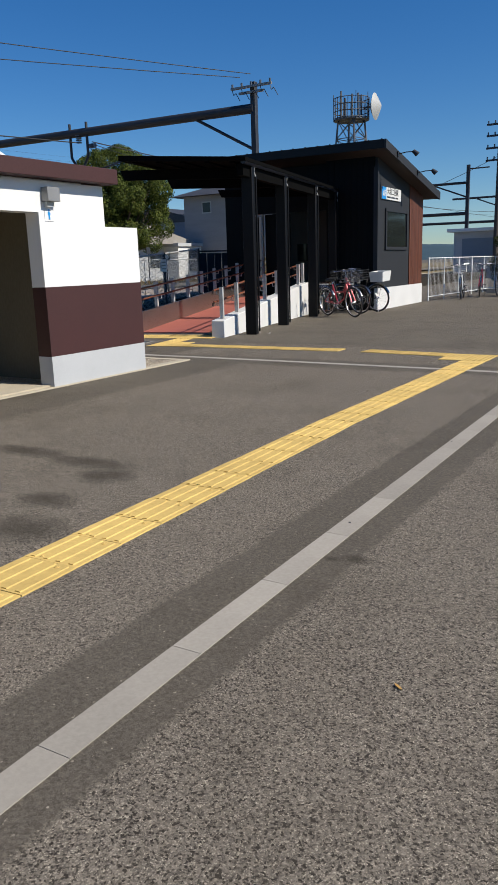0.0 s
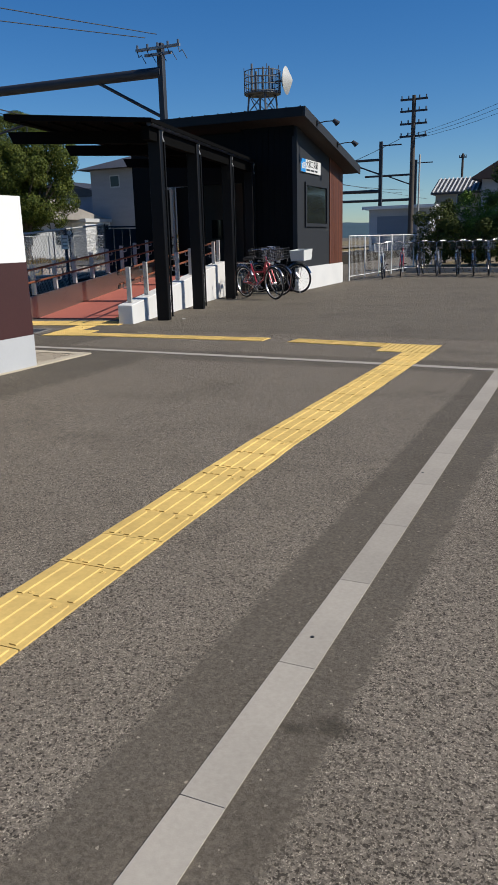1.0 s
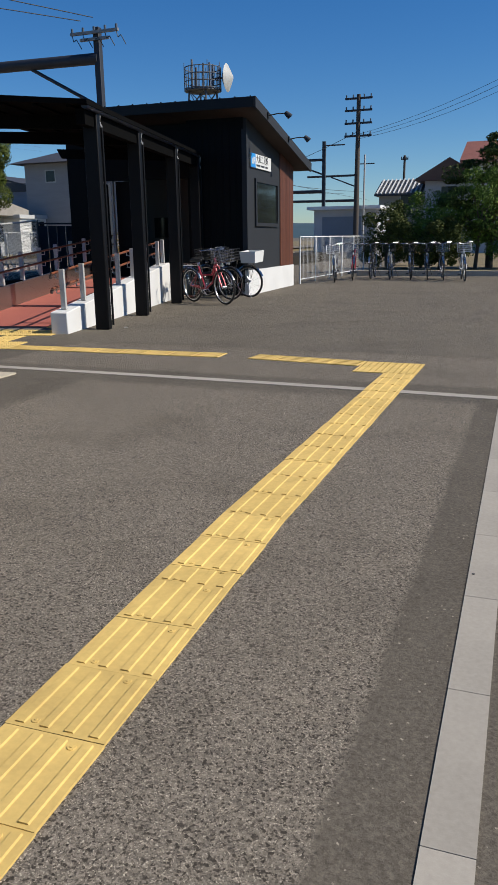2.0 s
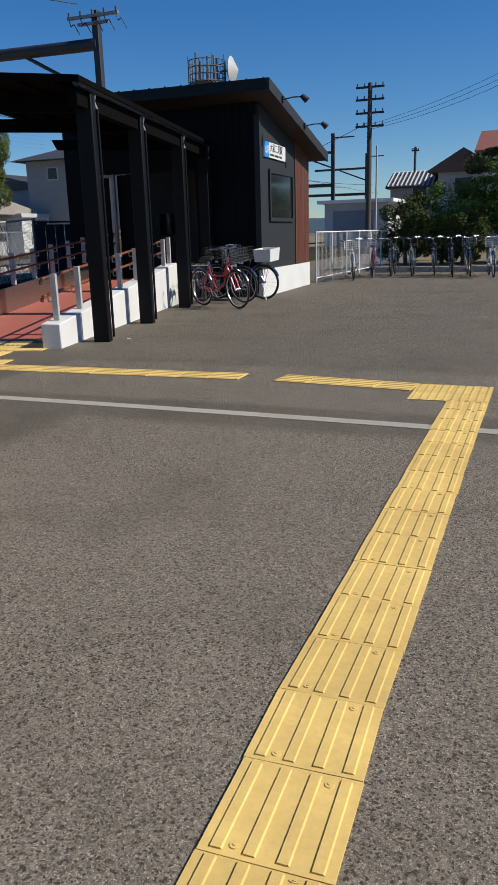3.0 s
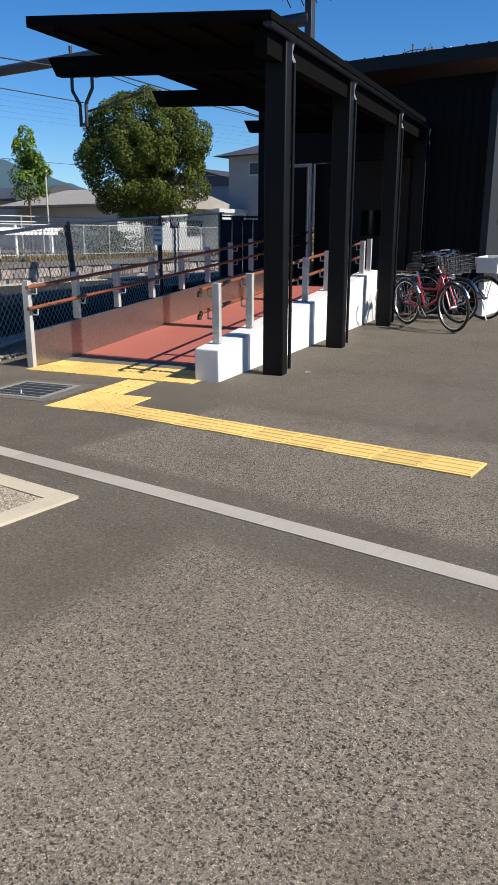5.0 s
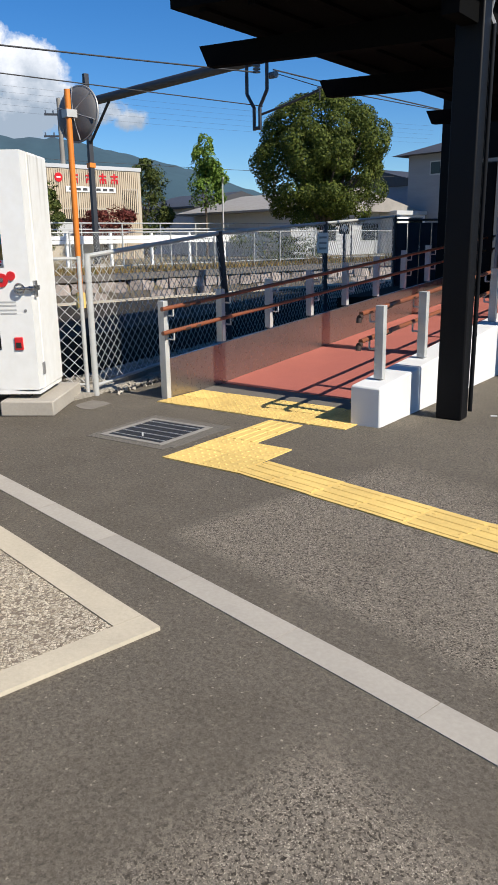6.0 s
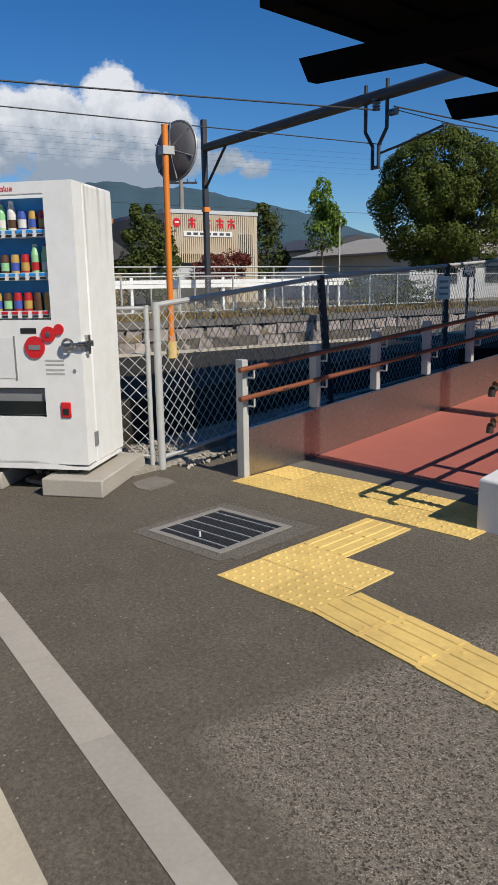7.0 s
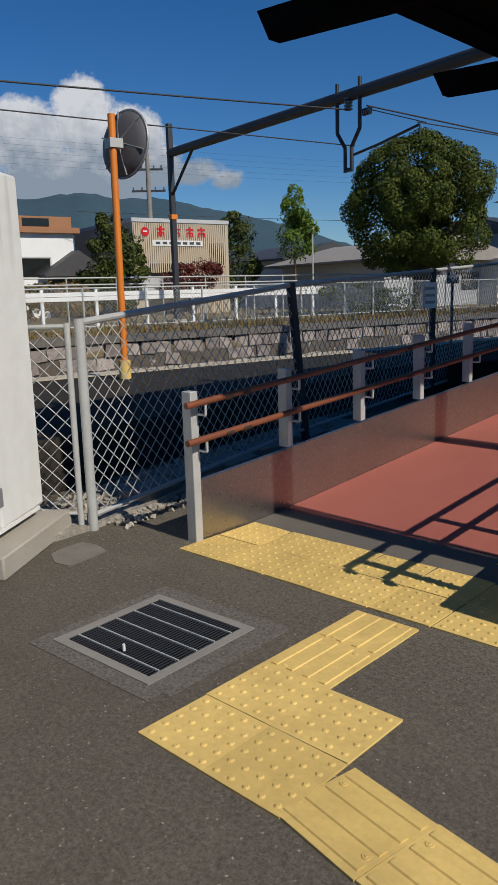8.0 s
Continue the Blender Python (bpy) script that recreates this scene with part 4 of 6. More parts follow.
boxpart("housing", (0, 0.1, -0.085, 0.085, -0.07, 0.07), M_STEELGREY, lb, bevel=0.006)
boxpart("diffuser", (0.0, 0.05, -0.06, 0.04, -0.12, -0.072), M_GALV, lb)
pg = thing("toilet_sign", pose(WX + 0.001, 6.76, 1.79), "small white sign with a blue figure mark", "sign")
boxpart("plate", (0, 0.004, -0.06, 0.06, -0.065, 0.065), M_WHITE, pg)
boxpart("mark", (0.005, 0.007, -0.017, 0.017, -0.005, 0.026), M_BLUEPL, pg)
boxpart("mark", (0.005, 0.007, -0.011, 0.011, -0.048, -0.0055), M_BLUEPL, pg)
rodpart("mark", (0.005, 0, 0.042), (0.007, 0, 0.042), 0.011, M_BLUEPL, pg)

# ---- vending machine ----
VM = Matrix.Translation((-9.73, 10.405, 0)) @ Matrix.Rotation(math.atan2(0.72, 0.694), 4, "Z") @ Matrix.Diagonal((1, 1, 1.03, 1))
# local x: along the front to the machine's own right edge at 0 (negative to the far side), local y: depth
vm = thing("vending_machine", VM, "white drinks vending machine with red fittings on concrete blocks", "vending machine")
W = -1.02
boxpart("cabinet", (W, 0, 0.152, 0.66, 0.17, 1.955), surface("vending_white", (0.78, 0.78, 0.76), (0.62, 0.60, 0.54), 0.38, big=1.0, fine=8, relief=0.0, amount=0.25), vm, "white enamelled steel cabinet with streaks", bevel=0.02)
M_VW = bpy.data.materials["vending_white"]
m_st = M_VW.copy()
m_st.name = "streaked_white_enamel"
t_st = m_st.node_tree
b_st = t_st.nodes["Principled BSDF"]
co_st = t_st.nodes.new("ShaderNodeTexCoord").outputs["Object"]
z_st = t_st.nodes.new("ShaderNodeSeparateXYZ")
t_st.links.new(co_st, z_st.inputs[0])
runs = ramp(t_st, noise_n(t_st, co_st, 9, 4.0, 0.6, (1, 1, 0.06)), 0.5, 0.72)
runs = math_n(t_st, "MULTIPLY", runs, ramp(t_st, z_st.outputs[2], 1.35, 1.95))
old_col = b_st.inputs["Base Color"].links[0].from_socket
t_st.links.new(mixc(t_st, math_n(t_st, "MULTIPLY", runs, 0.8), old_col, (0.20, 0.17, 0.11)), b_st.inputs["Base Color"])
vm.children[0].data.materials[0] = m_st
words("eup Value", 0.05, Matrix(((1, 0, 0, -0.60), (0, 0, -1, -0.0015), (0, 1, 0, 1.897), (0, 0, 0, 1))), M_REDPL, vm, "header_lettering")
boxpart("notice_panel", (-0.62, -0.47, -0.004, 0.001, 0.75, 1.01), M_WHITEPL, vm, "white notice panel with a grey edge")
boxpart("panel_edge", (-0.475, -0.465, -0.006, 0.001, 0.74, 1.02), M_STEELGREY, vm)
for dims in ((-0.20, -0.004, 0.19, 1.95), (W + 0.004, -0.88, 0.19, 1.95), (-0.88, -0.20, 1.88, 1.95), (-0.88, -0.20, 0.69, 1.12), (-0.88, -0.28, 0.19, 0.50), (-0.28, -0.20, 0.19, 0.69)):
    boxpart("door_panel", (dims[0], dims[1], 0.0, 0.15, dims[2], dims[3]), M_VW, vm)
boxpart("display_back", (-0.88, -0.20, 0.13, 0.15, 1.12, 1.88), surface("blue_display", (0.05, 0.34, 0.72), (0.02, 0.18, 0.50), 0.4, big=2, fine=20, relief=0.0), vm, "blue display back")
boxpart("display_back", (-0.88, -0.20, 0.088, 0.135, 1.12, 1.125), M_WHITEPL, vm)
# Emitting tube added to brighten the drinks behind the display front.
m_tube, t_tube, b_tube = nodes("added_display_tube")
b_tube.inputs["Emission Color"].default_value = (0.95, 0.98, 1.0, 1)
b_tube.inputs["Emission Strength"].default_value = 0.5
for z in (1.868,):
    rodpart("light_tube", (-0.86, 0.055, z), (-0.22, 0.055, z), 0.009, m_tube, vm, "added white glowing tube that brightens the display", 8)
rng = random.Random(4)
cans = [surface("drink_%s" % n, c, None, 0.3, big=20, fine=60, relief=0.0) for n, c in (("red", (0.45, 0.02, 0.02)), ("green", (0.3, 0.6, 0.3)), ("brown", (0.10, 0.05, 0.025)), ("gold", (0.5, 0.32, 0.08)), ("blue", (0.06, 0.1, 0.4)), ("white", (0.7, 0.68, 0.62)))]
seq = ((0, 3, 4, 5, 1, 2, 0, 3, 5), (1, 1, 0, 3, 2, 4, 1, 0, 5), (3, 2, 0, 0, 2, 3, 1, 4, 0))
for row, z in enumerate((1.66, 1.40, 1.165)):
    boxpart("shelf", (-0.88, -0.205, 0.03, 0.13, z - 0.035, z - 0.005), M_WHITEPL, vm)
    boxpart("price_strip", (-0.88, -0.205, 0.024, 0.029, z - 0.035, z + 0.012), M_WHITEPL, vm)
    for k in range(9):
        x = -0.245 - 0.072 * k
        mt = cans[seq[row][k]]
        h = 0.17 if seq[row][k] in (1, 5) else 0.125
        bm = bmesh.new()
        rod(bm, (x, 0.08, z - 0.004), (x, 0.08, z + h * 0.7), 0.029, 12)
        rod(bm, (x, 0.08, z + h * 0.7), (x, 0.08, z + h), 0.029, 12, 0.016 if h > 0.15 else 0.024)
        part("drink_can", bm, mt, vm)
        rodpart("label_band", (x, 0.08, z + 0.025), (x, 0.08, z + 0.075), 0.0297, cans[(seq[row][k] * 2 + 3 + k % 2) % 6], vm, n=12)
        if h > 0.15:
            rodpart("cap", (x, 0.08, z + h), (x, 0.08, z + h + 0.016), 0.017, M_WHITEPL if k % 2 else cans[4], vm, n=10)
        boxpart("button", (x - 0.02, x + 0.02, 0.018, 0.0235, z - 0.03, z - 0.016), M_BLACKPL, vm)
        boxpart("price_tag", (x - 0.022, x + 0.022, 0.020, 0.0235, z - 0.008, z + 0.008), M_BLUEPL if row < 2 else M_REDPL, vm)


def disc(name, x, z, r, y0, y1, mat, label=""):
    return rodpart(name, (x, y1, z), (x, y0, z), r, mat, vm, label, 24)


disc("coin_panel", -0.325, 0.95, 0.07, -0.012, 0.002, M_REDPL, "round red coin panel")
disc("coin_panel", -0.225, 1.03, 0.05, -0.012, 0.002, M_REDPL, "round red coin panel")
disc("coin_panel", -0.15, 1.06, 0.034, -0.012, 0.002, M_REDPL, "round red coin panel")
boxpart("bill_slot", (-0.365, -0.285, -0.016, -0.011, 0.935, 0.965), M_STEELGREY, vm)
boxpart("coin_slot", (-0.24, -0.21, -0.016, -0.011, 1.015, 1.045), M_CHROME, vm)
boxpart("display", (-0.42, -0.31, -0.003, 0.001, 1.035, 1.07), M_BLACKPL, vm)
boxpart("coin_return", (-0.17, -0.10, -0.012, 0.001, 0.50, 0.60), M_REDPL, vm, "red coin return cup", bevel=0.008)
boxpart("coin_return_hole", (-0.155, -0.115, -0.016, -0.011, 0.52, 0.56), M_BLACKPL, vm)
boxpart("delivery_flap", (-0.87, -0.29, 0.03, 0.05, 0.51, 0.68), M_STEELGREY, vm, "grey delivery flap")
boxpart("delivery_flap", (-0.87, -0.29, 0.015, 0.032, 0.515, 0.60), M_GLASS_D, vm)
bm = bmesh.new()
ring(bm, (-0.085, -0.03, 0.965), Matrix.Rotation(radians(90), 3, "X"), 0.035, 0.009)
rod(bm, (-0.12, -0.025, 0.965), (0.03, -0.025, 0.97), 0.011, 10)
box(bm, -0.012, 0.03, -0.03, 0.12, 0.95, 0.985)
box(bm, -0.005, 0.02, 0.06, 0.10, 0.90, 1.02)
part("lock_bar", bm, M_CHROME, vm, "steel locking bar with padlock")
disc("keyhole", -0.06, 0.80, 0.012, -0.004, 0.001, M_STEELGREY)
for z in (0.86, 0.835, 0.80, 0.775):
    boxpart("caption_bar", (-0.26, -0.13, -0.002, 0.001, z, z + 0.012), M_GALV, vm)
boxpart("side_vent", (-0.001, 0.003, 0.12, 0.18, 0.29, 0.385), M_STEELGREY, vm, "grey vent cover")
bm = bmesh.new()
prism(bm, [(W, 0.19), (-0.4, 0.21), (-0.12, 0.175), (0, 0.175), (0, 0.155), (W, 0.155)], "y", 0.0, 0.6)
part("kick_plate", bm, M_VW, vm)
for x in (-0.85, -0.15):
    boxpart("foot", (x - 0.04, x + 0.04, 0.06, 0.14, 0.115, 0.16), M_BLACKPL, vm)
cb = thing("concrete_block", VM @ pose(0.0, 0.0, 0), "pale concrete block under the vending machine", "concrete block")
boxpart("block", (-0.30, 0.13, -0.11, 0.74, 0, 0.118), M_CONC, cb, bevel=0.01)
cb = thing("concrete_block", VM @ pose(-0.8, 0.0, 0), "pale concrete block under the vending machine", "concrete block")
boxpart("block", (-0.25, 0.15, 0.0, 0.70, 0, 0.118), M_CONC, cb, bevel=0.01)

# ---- curve mirror ----
cm = thing("traffic_mirror", pose(-14.2, 13.33, 0.40), "round traffic mirror seen from behind on an orange post", "traffic mirror")
rodpart("post", (0.02, -0.03, 0), (-0.0, 0.0, 2.97), 0.042, M_ORANGE, cm, "orange steel post", 12)
rodpart("base_sleeve", (0.02, -0.03, 0), (0.02, -0.03, 0.22), 0.07, M_YELLOW, cm, n=12)
MF = Vector((-0.28, 0.94, -0.10)).normalized()
q = MF.to_track_quat("Z", "Y").to_matrix()
hc = Vector((-0.09, 0.20, 2.68))
bm = bmesh.new()
rings_m = []
for k in range(5):
    a = k / 4
    rr, dz = 0.37 * math.sin(a * math.pi / 2), 0.10 * (1 - math.cos(a * math.pi / 2))
    rings_m.append([bm.verts.new(hc + q @ Vector((max(rr, 0.02) * math.cos(j * math.tau / 28), max(rr, 0.02) * math.sin(j * math.tau / 28), -0.10 + dz))) for j in range(28)])
for r0, r1 in zip(rings_m, rings_m[1:]):
    for j in range(28):
        bm.faces.new((r0[j], r0[(j + 1) % 28], r1[(j + 1) % 28], r1[j]))
bm.faces.new(rings_m[-1])
part("dish", bm, surface("mirror_back_grey", (0.115, 0.11, 0.11), (0.075, 0.072, 0.072), 0.6, big=3, fine=40), cm, "weathered grey back of the mirror")
bm = bmesh.new()
ring(bm, hc, q, 0.375, 0.016, 32)
part("rim", bm, M_STEELGREY, cm)
for k in range(3):
    a = k * math.pi / 3 + 0.3
    v = Vector((math.cos(a), math.sin(a), 0))
    bm = bmesh.new()
    rod(bm, hc + q @ (v * 0.37 + Vector((0, 0, -0.045))), hc + q @ (Vector((0, 0, -0.11))), 0.010, 6)
    rod(bm, hc + q @ (-v * 0.37 + Vector((0, 0, -0.045))), hc + q @ (Vector((0, 0, -0.11))), 0.010, 6)
    part("rib", bm, M_STEELGREY, cm)
boxpart("clamp", (-0.09, 0.06, -0.06, 0.10, 2.61, 2.71), M_GALV, cm)


# ---- overhead line gantry ----
ga = thing("line_gantry", pose(0.58, 23.25, -0.4), "dark steel railway gantry spanning the tracks with insulators", "gantry")
for x, top in ((-31.15, 7.7), (-14.1, 7.3)):
    boxpart("mast", (x - 0.09, x + 0.09, -0.09, 0.09, 0.0, top), M_DARKSTEEL, ga, bevel=0.01)
boxpart("base", (-31.4, -30.9, -0.25, 0.25, 0.0, 0.9), M_CONC, ga)
rodpart("beam", (-31.15, 0, 6.72), (-14.1, 0, 6.52), 0.15, M_DARKSTEEL, ga, n=14)
rodpart("brace", (-14.1, 0, 5.25), (-16.4, 0, 6.45), 0.05, M_DARKSTEEL, ga)
rodpart("brace", (-31.1, 0, 5.3), (-29.6, 0, 6.6), 0.05, M_DARKSTEEL, ga)
boxpart("orange_mark", (-31.27, -31.03, -0.12, 0.12, 4.45, 4.62), M_ORANGE, ga)
for z, w2 in ((7.15, 0.75), (6.98, 0.45)):
    boxpart("cross_arm", (-14.1 - w2, -14.1 + w2, -0.2, -0.12, z - 0.035, z + 0.035), M_STEELGREY, ga)
for k in range(5):
    x = -14.8 + 0.35 * k
    rodpart("insulator", (x, -0.16, 7.18), (x, -0.16, 7.29), 0.035, M_INSUL, ga)
    bm = bmesh.new()
    pipe(bm, [(x, -0.18, 7.12), (x + 0.06, -0.2, 6.95), (x + 0.15, -0.2, 7.0), (x + 0.3, -0.2, 6.75)], 0.012, 5)
    part("jumper_wire", bm, M_WIRE, ga)
hx = -21.75
bm = bmesh.new()
for s in (-1, 1):
    pipe(bm, [(hx + 0.42 * s, -0.05, 6.95), (hx + 0.42 * s, -0.05, 5.75), (hx + 0.12 * s, -0.05, 5.35), (hx + 0.12 * s, -0.05, 4.75)], 0.05, 8)
pipe(bm, [(hx - 0.42, -0.05, 6.62), (hx + 0.42, -0.05, 6.62)], 0.04, 8)
pipe(bm, [(hx - 0.12, -0.05, 4.8), (hx + 0.12, -0.05, 4.8)], 0.05, 8)
part("hanger", bm, M_DARKSTEEL, ga, "forked steel dropper bracket")
for k in range(4):
    rodpart("insulator", (hx, -0.05, 6.25 + 0.08 * k), (hx, -0.05, 6.29 + 0.08 * k), 0.11, M_INSUL, ga)
for k in range(4):
    rodpart("insulator", (hx + 0.5 + 0.07 * k, 0, 6.1), (hx + 0.54 + 0.07 * k, 0, 6.1), 0.09, M_INSUL, ga)
bm = bmesh.new()
pipe(bm, [(hx + 0.1, 0, 5.15), (hx + 0.9, 0.1, 5.28), (hx + 2.1, 0.3, 5.55)], 0.035, 8)
pipe(bm, [(hx + 0.8, 0, 6.1), (hx + 2.3, 0.3, 5.55)], 0.012, 5)
pipe(bm, [(hx + 2.1, 0.3, 5.55), (hx + 2.1, 0.3, 5.3)], 0.02, 6)
part("cantilever", bm, M_DARKSTEEL, ga)


def cable(a, b, sag, r=0.014, label="thin black overhead cable"):
    cu = bpy.data.curves.new("cable", "CURVE")
    cu.dimensions, cu.bevel_depth, cu.bevel_resolution = "3D", r, 1
    sp = cu.splines.new("POLY")
    sp.points.add(16)
    a, b = Vector(a), Vector(b)
    for k in range(17):
        u = k / 16
        p = a.lerp(b, u) - Vector((0, 0, sag * 4 * u * (1 - u)))
        sp.points[k].co = (*p, 1)
    cu.materials.append(M_WIRE)
    tagged(new("overhead_cable", cu), label, "cable", "overhead cables")


cable((-21.15, 23.15, 5.85), (-21.15, -45, 4.75), 0.6, 0.02)
cable((-20.6, 23.3, 5.85), (-20.9, 92, 6.2), 0.8, 0.02)
cable((-21.15, 23.4, 5.0), (-21.15, -45, 4.95), 0.15, 0.014)
cable((-19.1, 23.5, 5.2), (-20.3, 92, 5.2), 0.1, 0.014)
cable((-13.5, 23.04, 7.1), (-33.5, -27.6, 7.6), 0.5, 0.012)
cable((-13.9, 23.04, 7.05), (-37.0, -22.3, 7.2), 0.5, 0.012)
for k in range(5):
    cable((-60, -10, 11.0 + 0.4 * k), (-52, 75, 10.4 + 0.4 * k), 0.7, 0.005)
cable((-46, 26, 6.0), (-24, 95, 6.2), 0.8, 0.014)

# ---- poles and masts beyond the station ----
def pole(name, x, y, h, r, mat, arms, label, turn=0.0, z0=0.0):
    root = thing(name, pose(x, y, z0, rz=turn), label, "utility pole")
    rodpart("shaft", (0, 0, 0), (0, 0, h), r, mat, root, n=10, r2=r * 0.65)
    for z, w in arms:
        boxpart("cross_arm", (-w, w, -0.05, 0.05, z - 0.05, z + 0.05), M_DARKSTEEL, root)
        for s in (-0.9, -0.4, 0.4, 0.9):
            rodpart("insulator", (w * s, 0, z + 0.05), (w * s, 0, z + 0.2), 0.04, M_INSUL, root, n=6)
    return root


pole("utility_pole", -11.4, 46.5, 8.65, 0.17, M_DKPOLE, ((8.45, 0.75), (7.85, 0.75), (7.2, 0.75), (6.55, 0.75)), "tall dark pole with four cross arms")
rodpart("steel_tube", (0.35, 0.3, 0), (0.35, 0.3, 5.6), 0.05, M_GALV, bpy.data.objects["utility_pole"])
pole("utility_pole", -12.9, 71, 7.8, 0.14, M_DKPOLE, ((7.5, 0.3),), "thin dark pole between houses")
pole("utility_pole", -43.5, 29.1, 8.8, 0.17, M_WOODPOLE, ((8.0, 0.8), (6.9, 0.9)), "grey concrete pole with cross arms", 60)
pole("utility_pole", -44, 45.5, 5.8, 0.14, M_WOODPOLE, ((5.5, 0.4),), "slim grey concrete pole", 40)
for k in range(3):
    cable((-11.35, 46.5, 6.4 + 0.12 * k), (8.2, 35.7, 13.3 + 0.2 * k), 1.5 - 0.12 * k, 0.009, "thin grey strand of an overhead cable bundle")
cable((-11.35, 46.5, 6.8), (-30, 70, 6.0), 0.5, 0.015)
for gy, gx in ((62, -17.5), (78, -18.5)):
    g2 = thing("line_gantry", pose(0, gy, 0), "distant dark steel railway gantry", "gantry")
    boxpart("mast", (gx - 0.12, gx + 0.12, -0.12, 0.12, 0, 8.2), M_DARKSTEEL, g2)
    rodpart("beam", (gx, 0, 4.6), (gx - 16, 0, 4.7), 0.13, M_DARKSTEEL, g2)
    rodpart("beam", (gx, 0, 6.9), (gx - 5, 0, 6.9), 0.1, M_DARKSTEEL, g2)
    rodpart("brace", (gx, 0, 5.8), (gx - 2.6, 0, 6.8), 0.06, M_DARKSTEEL, g2)
    rodpart("arm", (gx, 0, 7.9), (gx + 1.6, 0, 7.9), 0.05, M_DARKSTEEL, g2)
    boxpart("mast", (gx - 16.12, gx - 15.88, -0.12, 0.12, 0, 8.0), M_DARKSTEEL, g2)

M_TOWER = surface("tower_steel", (0.115, 0.125, 0.14), (0.075, 0.08, 0.09), 0.6, 0.1, big=3, fine=30)
tw = thing("radio_tower", pose(-37.2, 84.3, -0.4), "steel lattice radio tower with a round cage and a dish", "radio tower")
TH = 17.0
for k in range(4):
    a = k * math.pi / 2 + 0.6
    a2 = a + math.pi / 2
    def leg(z, aa):
        r = 3.2 - 1.7 * z / TH
        return Vector((r * math.cos(aa), r * math.sin(aa), z))
    rodpart("leg", leg(0, a), leg(TH + 0.1, a), 0.11, M_TOWER, tw, n=6)
    bm = bmesh.new()
    for j in range(9):
        z0, z1 = j * TH / 9, (j + 1) * TH / 9
        rod(bm, leg(z0, a), leg(z1, a2), 0.05, 5)
        rod(bm, leg(z0, a2), leg(z1, a), 0.05, 5)
        rod(bm, leg(z1, a), leg(z1, a2), 0.05, 5)
    part("bracing", bm, M_TOWER, tw)
rodpart("deck", (0, 0, TH), (0, 0, TH + 0.15), 1.95, M_TOWER, tw, n=20)
bm = bmesh.new()
for z in (TH + 0.2, TH + 0.9, TH + 1.6, TH + 2.3):
    ring(bm, (0, 0, z), Matrix.Identity(3), 1.98, 0.05, 28, 5)
for k in range(28):
    a = k * math.tau / 28
    rod(bm, (1.98 * math.cos(a), 1.98 * math.sin(a), TH), (1.98 * math.cos(a), 1.98 * math.sin(a), TH + 2.3 + (0.5 if k % 4 == 0 else 0)), 0.04, 5)
part("cage", bm, M_TOWER, tw, kind="stuff")
for k in range(5):
    a = k * 1.3
    rodpart("antenna", (1.2 * math.cos(a), 1.2 * math.sin(a), TH), (1.2 * math.cos(a), 1.2 * math.sin(a), TH + 2.6 + 0.5 * (k % 2)), 0.12, M_TOWER, tw, n=8)
bm = bmesh.new()
dq = Vector((0.97, 0.08, 0.0)).normalized().to_track_quat("Z", "Y").to_matrix()
dc = Vector((2.2, 0.6, TH + 1.3))
rod(bm, dc, dc + dq @ Vector((0, 0, 0.4)), 0.6, 24, 1.42)
rod(bm, dc + dq @ Vector((0, 0, 0.4)), dc + dq @ Vector((0, 0, 1.05)), 1.42, 24, 0.2)
part("dish", bm, M_GALV, tw, "pale grey microwave dish")
rodpart("dish_arm", (1.5, 0, TH + 1.2), tuple(dc), 0.1, M_TOWER, tw)

